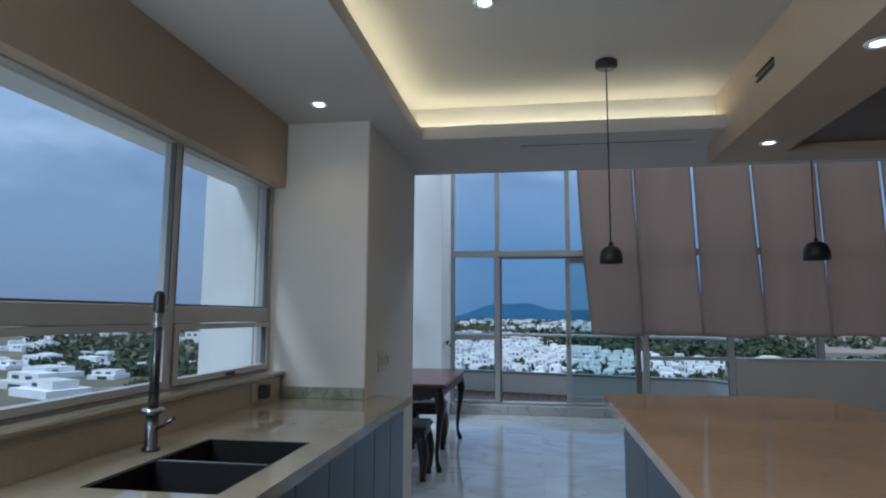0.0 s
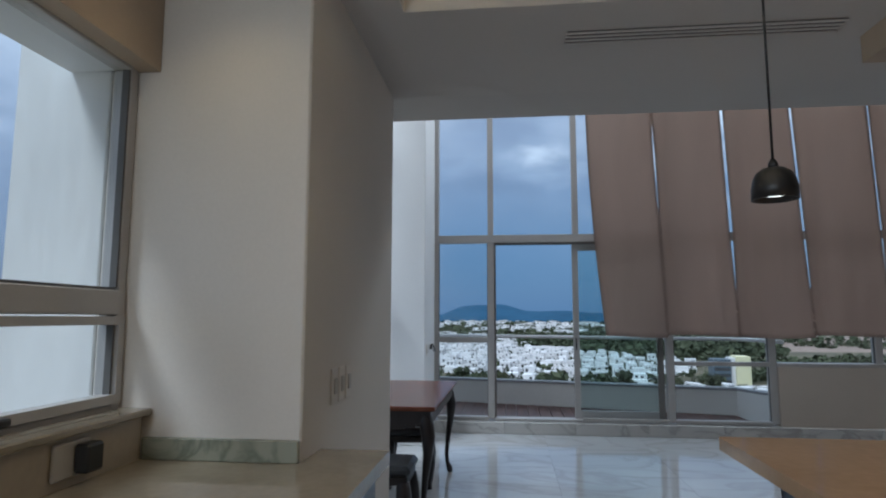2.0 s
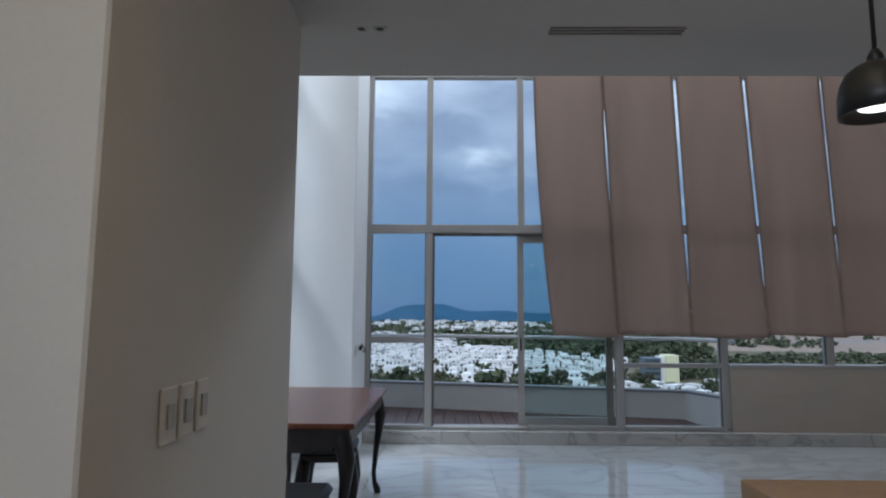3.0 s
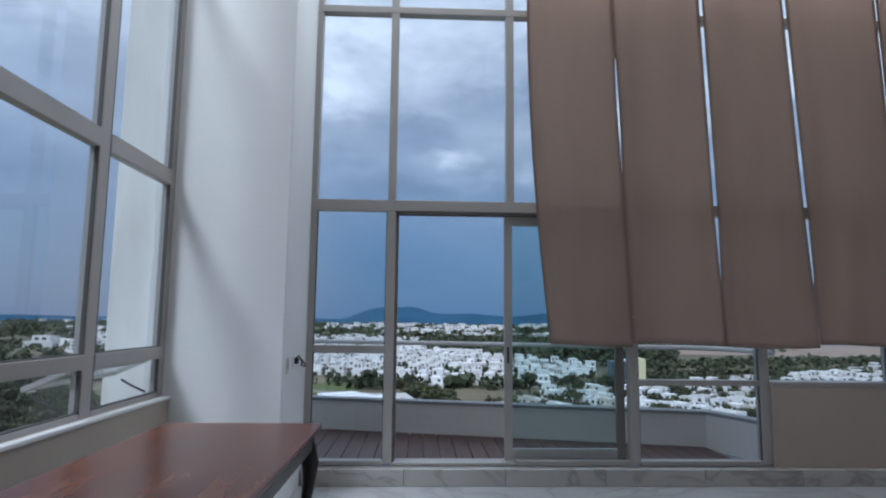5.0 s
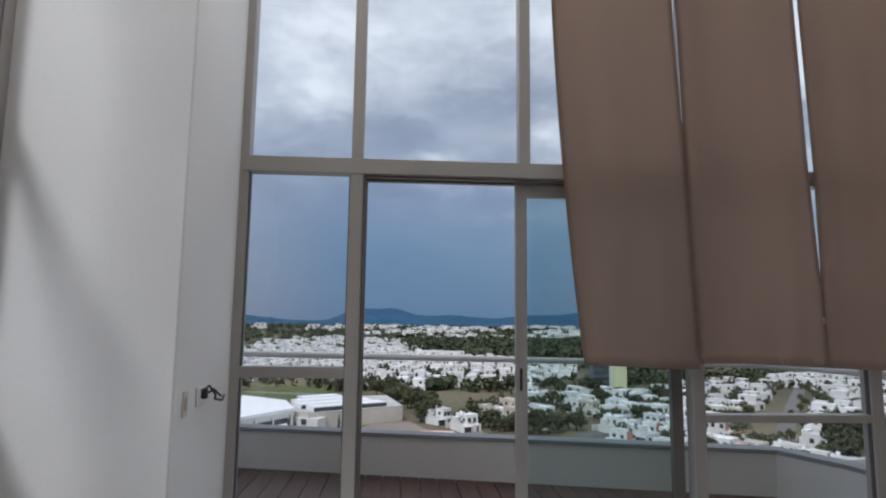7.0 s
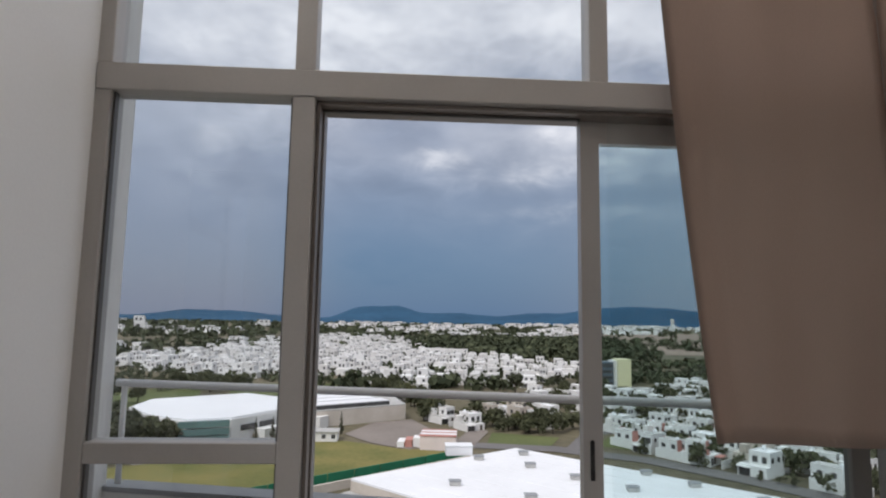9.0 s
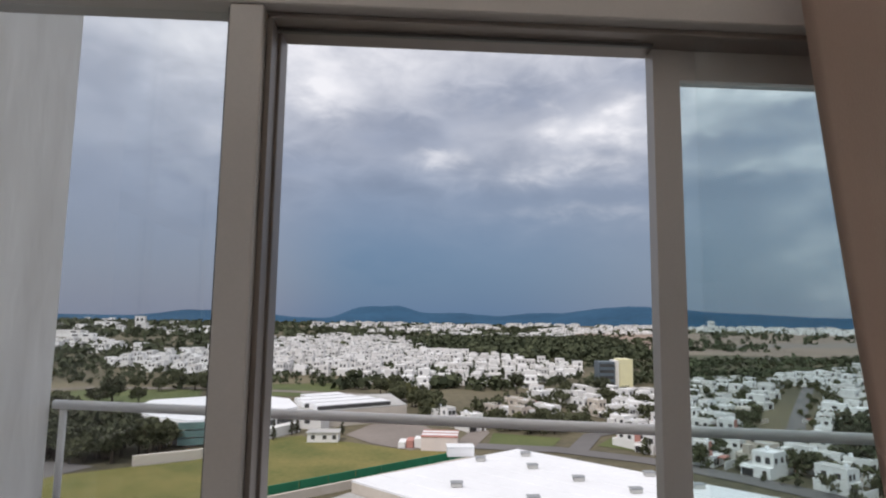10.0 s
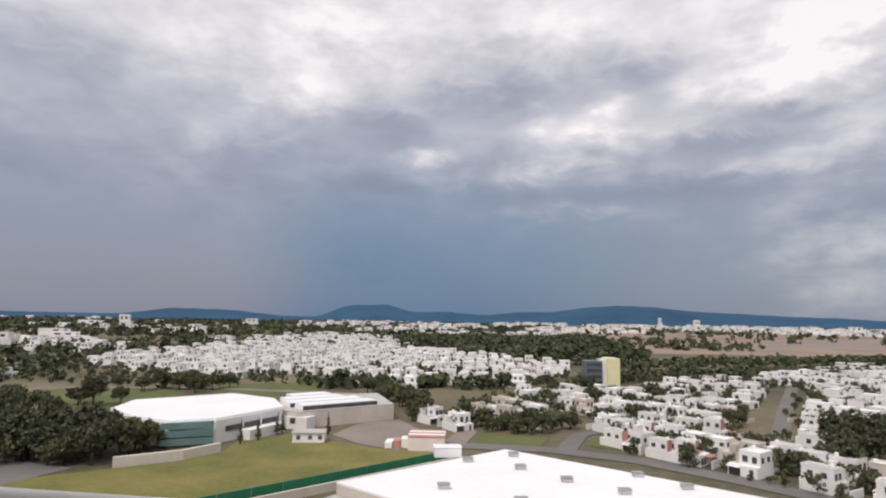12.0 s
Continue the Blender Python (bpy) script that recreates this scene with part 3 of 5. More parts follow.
def kitchen_counter():
    top = bmesh.new()
    x0, x1 = KX + 0.002, -0.43
    sx0, sx1, ya, yb = -0.91, -0.53, -7.085, -6.455
    for lo, hi in (((x0, -10.6, 0.86), (x1, ya, 0.9)), ((x0, yb, 0.86), (x1, -5.402, 0.9)), ((x0, ya, 0.86), (sx0 - 0.0005, yb, 0.9)), ((sx1 + 0.0005, ya, 0.86), (x1, yb, 0.9)),
                   ((PX + 0.002, -5.402, 0.86), (x1, -5.22, 0.9))):
        add_box(top, lo, hi)
    solid("worktop", top, COUNTER_M, "polished cream stone worktop with a double sink cut-out", "worktop", kind="")
    solid("splashback", box((KX + 0.0005, -10.6, 0.9005), (KX + 0.014, -5.42, 1.019)), SPLASH_M, "beige stone splashback under the window sill", "splashback")
    solid("pillar_skirting", box((KX + 0.016, -5.420, 0.9005), (PX - 0.002, -5.3995, 0.96), 0.002), GREEN_STONE, "greenish stone upstand at the pillar", "skirting")
    sink = thing("kitchen_sink", (0, 0, 0), "black composite double-bowl sink set into the worktop", "sink")
    ym = -6.775
    for a, b in ((ya + 0.0005, ym - 0.004), (ym + 0.004, yb - 0.0005)):
        bm = boxes(((sx0 + 0.012, a + 0.012, 0.68), (sx1 - 0.012, b - 0.012, 0.69)), ((sx0, a, 0.68), (sx0 + 0.012, b, 0.897)), ((sx1 - 0.012, a, 0.68), (sx1, b, 0.897)),
                   ((sx0 + 0.012, a, 0.68), (sx1 - 0.012, a + 0.012, 0.897)), ((sx0 + 0.012, b - 0.012, 0.68), (sx1 - 0.012, b, 0.897)))
        bowl = part("bowl", bm, SINK_M, sink)
        part("drain", lathe([(0.001, 0.0), (0.04, 0.0), (0.045, 0.004), (0.03, 0.006), (0.001, 0.005)], 16, ((sx0 + sx1) / 2, (a + b) / 2, 0.691)), STEEL, bowl, "steel drain strainer")
    part("divider", box((sx0 + 0.013, ym - 0.0035, 0.70), (sx1 - 0.013, ym + 0.0035, 0.8985), 0.001), STEEL, sink, "bright steel edge between the bowls")
    for k in range(9):
        y1 = -5.24 - k * 0.6
        c = thing("base_cabinet", (0, 0, 0), "blue-grey lacquered base cabinet under the worktop", "cabinet", "base cabinets under the worktop")
        part("body", box((KX + 0.02, y1 - 0.598, 0.10), (-0.49, y1, 0.66 if 1 < k < 4 else 0.858)) if k else box((PX + 0.004, y1 - 0.598, 0.10), (-0.49, y1, 0.858)), CABINET_M, c)
        for j in range(2):
            part("door", box((-0.489, y1 - 0.298 - 0.30 * j + 0.002, 0.105), (-0.468, y1 - 0.30 * j - 0.002, 0.852), 0.002), CABINET_M, c)
        part("plinth", box((KX + 0.03, y1 - 0.598, 0.0), (-0.53, y1, 0.099)) if k else box((PX + 0.004, y1 - 0.598, 0.0), (-0.53, y1, 0.099)), BLACK, c)


kitchen_counter()


def faucet():
    f = thing("kitchen_tap", (-0.992, -6.675, 0.9), "tall dark-steel kitchen tap with a sprung neck", "tap")
    dark = material("dark_steel", (0.10, 0.10, 0.105), 0.25, metal=0.9, vary=0.1, scale=6, bump=0.0)
    part("base", lathe([(0.028, 0), (0.028, 0.010), (0.020, 0.016), (0.020, 0.115)], 18), dark, f)
    part("collar", lathe([(0.020, 0.116), (0.036, 0.120), (0.036, 0.134), (0.020, 0.138)], 20), CHROME, f, "bright chrome collar")
    part("pole", lathe([(0.016, 0.139), (0.0145, 0.40)], 14), dark, f)
    spring = [(0.0165 * math.cos(k * 0.8), 0.0165 * math.sin(k * 0.8), 0.395 + k * 0.00075) for k in range(70)]
    part("spring", tube(spring, 0.0030, 5), CHROME, f, "coiled chrome spring")
    part("spray_head", lathe([(0.016, 0.40), (0.018, 0.45), (0.018, 0.50), (0.012, 0.515), (0.004, 0.518)], 14), BLACK, f, "black spray head")
    part("lever", tube([(0.015, 0.0, 0.07), (0.05, -0.01, 0.085), (0.085, -0.015, 0.11)], 0.006), dark, f)


faucet()


def socket_box():
    s = thing("wall_socket", (KX + 0.0145, -5.70, 0.965), "beige wall socket with a black adapter plugged in", "socket")
    part("plate", box((0, -0.06, -0.042), (0.010, 0.06, 0.042), 0.003), PLASTIC, s)
    part("adapter", box((0.0105, 0.0, -0.034), (0.05, 0.058, 0.034), 0.006), BLACK, s, "black plug-in adapter")


socket_box()


def island():
    i = thing("kitchen_island", (1.22, -6.3, 0), "kitchen island with blue-grey lacquered panels", "island")
    x0, x1, y0, y1 = 0.70 - 1.22, 1.76 - 1.22, -7.75 + 6.3, -5.18 + 6.3
    part("body", box((x0 + 0.02, y0, 0.1), (x1, y1 - 0.02, 0.857)), CABINET_M, i)
    part("plinth", box((x0 + 0.06, y0 + 0.05, 0), (x1 - 0.05, y1 - 0.07, 0.099)), BLACK, i)
    for k in range(4):
        a = y0 + (y1 - y0) * k / 4
        b = y0 + (y1 - y0) * (k + 1) / 4
        d = part("panel", box((x0, a + 0.004, 0.105), (x0 + 0.0195, b - 0.004, 0.83), 0.002), CABINET_M, i)
    part("end_panel", box((x0, y1 - 0.0195, 0.105), (x1, y1, 0.855), 0.002), CABINET_M, i)
    bm = bmesh.new()
    lo, hi, r = (0.63, -7.85), (1.84, -4.88), 0.10
    pts = []
    for cx, cy, a0 in ((hi[0] - 0.22, hi[1] - 0.22, 0), (lo[0] + 0.012, hi[1] - 0.012, 90), (lo[0] + 0.012, lo[1] + 0.012, 180), (hi[0] - 0.02, lo[1] + 0.02, 270)):
        rad = 0.22 if a0 == 0 else 0.012
        for k in range(7):
            a = radians(a0 + 15 * k)
            pts.append((cx + rad * math.cos(a), cy + rad * math.sin(a)))
    low = [bm.verts.new((x, y, 0.8585)) for x, y in pts]
    high = [bm.verts.new((x, y, 0.90)) for x, y in pts]
    bm.faces.new(high)
    bm.faces.new(low[::-1])
    for k in range(len(pts)):
        bm.faces.new((low[k], low[(k + 1) % len(pts)], high[(k + 1) % len(pts)], high[k]))
    solid("island_worktop", bm, ISLAND_M, "brown polished stone island top with a rounded corner", "worktop", kind="")


island()


def pendant(at, ztop, size=1.0):
    """A small black dome on a thin cord; at: the top of the dome."""
    p = thing("pendant_lamp", at, "small black dome pendant lamp on a thin cord over the island", "pendant lamp", "pendant lamps over the island")
    prof = [(0.012, 0.0), (0.028, -0.004), (0.043, -0.015), (0.052, -0.033), (0.0565, -0.054), (0.057, -0.086), (0.0535, -0.086), (0.0525, -0.054), (0.047, -0.033), (0.038, -0.019), (0.010, -0.010)]
    prof = [(r * size, z * size) for r, z in prof]
    shade = part("shade", lathe(prof, 28), BLACK, p)
    part("cap", lathe([(0.012, -0.002), (0.012, 0.010), (0.006, 0.022)], 14), BLACK, p)
    part("cord", tube([(0, 0, 0.02), (0, 0, ztop - at[2] - 0.02)], 0.0035, 8), BLACK, p)
    part("ceiling_rose", lathe([(0.050, ztop - at[2] - 0.038), (0.056, ztop - at[2] - 0.034), (0.056, ztop - at[2] - 0.004), (0.052, ztop - at[2] - 0.001)], 24), BLACK, p)
    part("bulb", lathe([(r * size, z * size) for r, z in ((0.001, -0.074), (0.028, -0.074), (0.034, -0.067), (0.028, -0.056), (0.001, -0.053))], 16), PENDANT_GLOW, shade, "lit frosted bulb")


pendant((0.626, -5.432, 1.692), TRAY + 0.02)
pendant((1.955, -4.56, 1.805), LOW, 1.32)


def downlight(x, y, z, watts):
    d = thing("ceiling_downlight", (x, y, z), "lit recessed downlight with a white ring", "downlight", "ceiling downlights")
    part("ring", lathe([(0.030, 0.0), (0.032, -0.006), (0.043, -0.008), (0.048, -0.002), (0.048, 0.0)], 24), WHITE, d)
    part("bulb", lathe([(0.001, -0.004), (0.026, -0.004), (0.028, 0.0)], 20), LAMP_GLOW, d, "bright round lamp")
    l = bpy.data.lights.new("downlight_beam", "SPOT")
    l.energy, l.spot_size, l.spot_blend, l.shadow_soft_size, l.color = watts, radians(120), 1.0, 0.03, (1, 0.70, 0.38)
    ob = new("downlight_beam", l)
    ob.location = (x, y, z - 0.02)


# last two downlights are added, unseen at the rear, for more warm light
for x, y, z in ((-0.83, -5.69, LOW), (0.05, -6.11, TRAY + 0.02), (1.53, -5.06, 2.30), (1.45, -6.30, 2.30), (-0.80, -7.6, LOW), (0.05, -8.0, TRAY + 0.02)):
    downlight(x, y, z, 3.0 if x < -0.5 else 15.0 if x < 0.5 else 7.0)


def cove():
    c = thing("cove_light", (0, 0, 0), "warm LED strip hidden behind the lip of the ceiling tray", "LED strip")
    part("strip", box((-0.50, -4.905, LOW + 0.0805), (1.32, -4.890, LOW + 0.092)), LED, c)
    part("strip", box((-0.55, -9.5, LOW + 0.0805), (-0.535, -4.92, LOW + 0.092)), LED, c)


cove()


def vent(name, x0, x1, y, z, slots, slat=None):
    v = thing(name, ((x0 + x1) / 2, y, z), "dark linear slot diffuser in the ceiling", "air vent", "linear ceiling vents")
    h = (x1 - x0) / 2
    w = 0.028 * slots + 0.012
    part("backing", box((-h, -w / 2, -0.004), (h, w / 2, -0.0005)), ALU_DARK, v)
    for k in range(slots + 1):
        yy = -w / 2 + k * (w - 0.008) / slots
        part("slat", box((-h - 0.006, yy, -0.012), (h + 0.006, yy + 0.010, -0.0045), 0.002), slat or CEIL, v)
    return v


vent("ceiling_vent", 0.17, 1.20, -4.74, LOW, 3)
vent("ceiling_vent", 0.42, 1.06, -3.62, 2.66, 3)
sv = vent("ceiling_vent", -0.10, 0.10, 0, 0, 1, BLACK)
sv.matrix_world = Matrix.Translation((1.329, -5.62, 2.49)) @ Matrix(((0, 0, 1, 0), (1, 0, 0, 0), (0, 1, 0, 0), (0, 0, 0, 1)))
for x in (-0.49, -0.40):
    d = thing("ceiling_spot", (x, -3.625, 2.66), "small round dark ceiling spot, switched off", "ceiling spot", "small ceiling spots")
    part("ring", lathe([(0.020, 0.0), (0.022, -0.006), (0.034, -0.006), (0.036, 0.0)], 18), PLASTIC, d)
    part("lens", lathe([(0.001, -0.003), (0.019, -0.003), (0.020, 0.0)], 14), BLACK, d)


def switches():
    for k, y in enumerate((-5.105, -5.02, -4.935)):
        s = thing("light_switch", (PX + 0.0005, y, 1.075), "slim grey light switch on the pillar", "light switch", "switches on the pillar")
        plate = part("plate", box((0, -0.034, -0.058), (0.007, 0.034, 0.058), 0.003), WALL, s)
        part("rocker", box((0.0075, -0.016, -0.026), (0.012, 0.016, 0.026), 0.002), PLASTIC, plate)


switches()

# ---- living room ----


def cabriole(x, y, h, sx, sy):
    """An S-curved leg that swells at the knee and ends in a foot."""
    rows = [(0.0, h, 0.040), (0.012, h - 0.08, 0.046), (0.030, h - 0.16, 0.044), (0.026, h - 0.26, 0.031), (0.008, h - 0.40, 0.022), (-0.006, 0.16, 0.017), (0.0, 0.08, 0.017), (0.016, 0.035, 0.026), (0.022, 0.0, 0.024)]
    return tube([(x + sx * o, y + sy * o, z) for o, z, r in rows], [r for o, z, r in rows], 10)


def dining_table():
    t = thing("dining_table", (-0.95, -2.53, 0), "red-brown polished wooden table with black carved cabriole legs", "table")
    x0, x1, y0, y1, top = -0.36, 0.42, -0.78, 0.77, 0.748
    part("tabletop", box((x0, y0, top - 0.028), (x1, y1, top), 0.006), TABLE_M, t)
    part("frame", boxes(((x0 + 0.03, y0 + 0.03, top - 0.115), (x1 - 0.03, y0 + 0.055, top - 0.029)), ((x0 + 0.03, y1 - 0.055, top - 0.115), (x1 - 0.03, y1 - 0.03, top - 0.029)),
                        ((x0 + 0.03, y0 + 0.056, top - 0.115), (x0 + 0.055, y1 - 0.056, top - 0.029)), ((x1 - 0.055, y0 + 0.056, top - 0.115), (x1 - 0.03, y1 - 0.056, top - 0.029))), DARKWOOD, t)
    bm = bmesh.new()
    for k in range(9):
        u = x0 + 0.09 + (x1 - x0 - 0.18) * k / 8
        r = 0.030 * math.sin(math.pi * k / 8) + 0.008
        add_box(bm, (u - 0.04, y0 + 0.032, top - 0.115 - r), (u + 0.04, y0 + 0.05, top - 0.1155))
    part("apron", bm, DARKWOOD, t, "scalloped black apron")
    for sx, x in ((-1, x0 + 0.075), (1, x1 - 0.075)):
        for sy, y in ((-1, y0 + 0.075), (1, y1 - 0.075)):
            part("leg", cabriole(x, y, top - 0.03, sx, sy), DARKWOOD, t)


dining_table()


def stool(at, turn):
    s = thing("stool", at, "low black stool with a dark padded seat, pushed under the table", "stool", "stools at the table")
    s.rotation_euler = (0, 0, turn)
    part("seat", box((-0.19, -0.17, 0.395), (0.19, 0.17, 0.455), 0.022), material("dark_grey_leather", (0.045, 0.047, 0.05), 0.4, vary=0.15, scale=12, bump=0.05), s)
    part("seat_frame", box((-0.175, -0.155, 0.345), (0.175, 0.155, 0.394), 0.006), DARKWOOD, s)
    for a in (-1, 1):
        for b in (-1, 1):
            part("leg", cabriole(a * 0.145, b * 0.125, 0.36, a * 0.6, b * 0.6), DARKWOOD, s)


stool((-0.83, -3.42, 0), 0.0)
stool((-0.86, -2.25, 0), 0.1)


def socket_with_cables():
    s = thing("wall_socket", (-0.9445, -0.52, 0.965), "white wall plate with loose black cables coming out", "socket")
    part("plate", box((0, -0.045, -0.045), (0.008, 0.045, 0.045), 0.003), WHITE, s)
    part("cable", tube([(0.009, 0.02, 0.02), (0.03, 0.05, 0.045), (0.05, 0.09, 0.0), (0.03, 0.15, -0.03), (0.045, 0.22, -0.045), (0.03, 0.30, -0.03)], 0.006, 6), BLACK, s, "black loose cable")
    part("cable", tube([(0.009, 0.03, 0.0), (0.04, 0.08, 0.02), (0.03, 0.13, 0.02), (0.05, 0.18, -0.02)], 0.005, 6), BLACK, s)
    part("plug", box((0.009, 0.0, -0.012), (0.035, 0.03, 0.035), 0.005), BLACK, s)
    w = thing("light_switch", (-0.9445, -0.68, 0.955), "narrow white switch plates on the corner pillar", "light switch", "switches on the corner pillar")
    part("plate", box((0, -0.055, -0.055), (0.006, 0.0, 0.055), 0.002), WALL, w)
    part("rocker", box((0.0065, -0.04, -0.03), (0.010, -0.015, 0.03), 0.002), PLASTIC, w)


socket_with_cables()


def window_opener():
    """The pushed-out sash at the foot of the side glazing, hinged along its top."""
    h = thing("hopper_window", (LX - 0.035, -1.40, 1.005), "open aluminium hopper window pushed outwards on stays", "window", kind="structure")
    a, b, drop = -0.455, 0.455, 0.225
    turn = Matrix.Rotation(radians(66), 4, "Y")
    frame_ = boxes(((-0.012, a, -0.028), (0.012, b, 0.0)), ((-0.012, a, -drop), (0.012, b, -drop + 0.03)), ((-0.012, a, -drop + 0.03), (0.012, a + 0.03, -0.028)), ((-0.012, b - 0.03, -drop + 0.03), (0.012, b, -0.028)))
    bmesh.ops.transform(frame_, matrix=turn, verts=frame_.verts)
    sash = part("sash", frame_, ALU, h)
    g = box((-0.002, a + 0.031, -drop + 0.031), (0.002, b - 0.031, -0.029))
    bmesh.ops.transform(g, matrix=turn, verts=g.verts)
    glass = part("pane", g, GLASS, sash)
    glass.visible_shadow = False
    for y in (a + 0.015, b - 0.015):
        part("stay", tube([(0.0, y, -0.20), (-0.08, y, -0.165), (-0.15, y, -0.125)], 0.008, 6), BLACK, h, "dark stay arm")
    part("handle", box((0.03, a + 0.03, -0.235), (0.06, a + 0.10, -0.195), 0.006), BLACK, h, "black handle")


window_opener()


solid("blind_rail", box((0.80, -0.165, 5.031), (6.35, -0.061, 5.085), 0.004), ALU, "aluminium rail fixed over the glazing", "rail")


def blinds():
    """Long fabric panels hanging side by side in front of the glazing, with slits of daylight between them."""
    # slits: x at 4 m, x at 1.6 m, width, and the heights between which the slit is open
    slits = [(1.566, 1.655, 0.014, 2.50, 3.50), (2.342, 2.416, 0.034, 1.55, 9), (3.080, 3.188, 0.017, 1.60, 9), (3.900, 3.975, 0.020, 1.58, 9), (4.66, 4.745, 0.02, 1.6, 9), (5.44, 5.52, 0.02, 1.6, 9)]

    def slit(k, z):
        x4, x1, w, lo, hi = slits[k]
        t = (4.0 - z) / 2.4
        open_ = max(0.0, min(1.0, (z - lo) / 0.7, (hi - z) / 0.4))
        return x4 + (x1 - x4) * t, w * open_ - 0.010 * (open_ <= 0)

    bottoms = [1.085, 1.100, 1.082, 1.10, 1.10, 1.10, 1.10]
    rng = random.Random(4)
    for k, zb in enumerate(bottoms):
        y = -0.130 - 0.014 * (k % 2)
        bl = thing("window_blind", (0, 0, 0), "long taupe fabric blind panel hanging before the glazing", "blind", "fabric blinds before the glazing")
        b = bmesh.new()
        nx, nz = 22, 70
        ph = rng.uniform(0, 6)
        grid = []
        for j in range(nz + 1):
            v = j / nz
            z = 4.98 + (zb - 4.98) * v
            if k == 0:
                l = 0.835 + 0.165 * max(0.0, (3.9 - z) / 2.8) ** 1.9
            else:
                c, w = slit(k - 1, z)
                l = c + w / 2
            if k == 6:
                r = 6.3
            else:
                c, w = slit(k, z)
                r = c - w / 2
            row = []
            for i in range(nx + 1):
                u = i / nx
                curl = 0.075 * math.exp(-u * 8) * max(0, v - 0.45) ** 1.5 * (1 if k == 0 else 0.12)
                wave = (0.005 * math.sin(u * 5 + ph + v * 3) * v + 0.009 * math.exp(-((u - 0.14) / 0.06) ** 2) * v
                        + 0.004 * math.sin(u * 17 + 2 * math.sin(v * 5 + ph)) * max(0, v - 0.5))
                row.append(b.verts.new((l + (r - l) * u, y + wave - curl, z + (0.010 * math.sin(u * 4 + ph) * max(0.0, v - 0.9) * 10))))
            grid.append(row)
        for j in range(nz):
            for i in range(nx):
                fc = b.faces.new((grid[j][i], grid[j + 1][i], grid[j + 1][i + 1], grid[j][i + 1]))
                fc.smooth = True
        bmesh.ops.solidify(b, geom=b.faces[:], thickness=0.002)
        part("fabric", b, FABRIC, bl)
        l, r = (0.835 if k == 0 else slit(k - 1, 5.0)[0] + 0.012), (6.3 if k == 6 else slit(k, 5.0)[0] - 0.012)
        part("head_rail", box((l, y - 0.012, 4.985), (r, y + 0.012, 5.03), 0.003), ALU, bl)


blinds()

# ---- floor, sill and deck pieces ----


def pieces(name, parent, mesh, places):
    for x, y, z in places:
        ob = new(name, mesh)
        ob.parent = parent
        ob.location = (x, y, z)


floor_ob = bpy.data.objects["floor"]
tile = mesh_of("tile", box((-0.499, -0.499, -0.010), (0.499, 0.499, 0.0)), FLOOR_M)
pieces("tile", floor_ob, tile, [(-1.2 + i, -0.62 - j, 0.0) for i in range(8) for j in range(11)])
stone = mesh_of("stone", box((-0.394, -0.10, 0.0), (0.394, 0.0, 0.128), 0.004), SILL_M)
riser = solid("door_step", box((-0.94, -0.028, 0.0), (RX, 0.10, 0.126)), SILL_M, "grey marble step along the glazed front", "step")
pieces("stone", riser, stone, [(-0.54 + 0.79 * k, -0.0285, 0.0) for k in range(9)])
deck_ob = bpy.data.objects["terrace_slab"]
plank = mesh_of("plank", box((-0.068, 0.0, 0.0), (0.068, 2.05, 0.022), 0.003), DECK_M)
pieces("plank", deck_ob, plank, [(-1.62 + 0.142 * k, 0.104, TZ - 0.0218) for k in range(31)])

# ---- outside: ground ----
GZ = -31.0


def ground_material():
    m = material("dry_plain", (0.085, 0.082, 0.045), 0.95, vary=0.45, scale=0.012, fine=0.35, bump=0.0, tint=(0.21, 0.175, 0.105))
    return m


GROUND_M = ground_material()
GRASS_M = material("playing_field_grass", (0.120, 0.150, 0.030), 0.95, vary=0.30, scale=0.075, fine=0.9, bump=0.0, tint=(0.235, 0.195, 0.060))
PITCH_M = material("green_pitch_grass", (0.080, 0.115, 0.030), 0.95, vary=0.25, scale=0.05, fine=0.9, bump=0.0, tint=(0.135, 0.15, 0.05))
FIELD_M = material("bare_brown_field", (0.27, 0.20, 0.155), 0.95, vary=0.25, scale=0.012, fine=0.2, bump=0.0)
ASPHALT = material("asphalt", (0.16, 0.15, 0.145), 0.9, vary=0.2, scale=0.08, fine=1.5, bump=0.0)
DIRT_M = material("grey_dirt", (0.24, 0.205, 0.18), 0.95, vary=0.2, scale=0.06, fine=0.8, bump=0.0)
HOUSE_W = material("white_house_render", (0.86, 0.84, 0.81), 0.85, vary=0.14, scale=0.25, fine=2.0, bump=0.0, tint=(0.90, 0.89, 0.88), objrand=0.9)
HOUSE_C = material("cream_house_render", (0.62, 0.54, 0.45), 0.85, vary=0.2, scale=0.25, fine=2.0, bump=0.0, tint=(0.76, 0.70, 0.63), objrand=0.9)
HOUSE_R = material("pale_red_render", (0.50, 0.24, 0.20), 0.85, vary=0.15, scale=0.25, fine=2.0, bump=0.0)
ROOF_W = material("white_roof_sheet", (0.84, 0.84, 0.85), 0.6, vary=0.06, scale=0.08, fine=0.8, bump=0.0)
ROOF_G = material("grey_flat_roof", (0.46, 0.45, 0.43), 0.9, vary=0.15, scale=0.2, fine=1.5, bump=0.0)
# window dark is lightened to stand in for distance haze
WIN_M = material("haze_lifted_window", (0.075, 0.075, 0.075), 0.25, vary=0.3, scale=0.5, bump=0.0)
FAR_W = material("far_house_render", (0.80, 0.77, 0.74), 0.9, vary=0.22, scale=0.1, fine=0.8, bump=0.0, tint=(0.92, 0.91, 0.90), island=True)
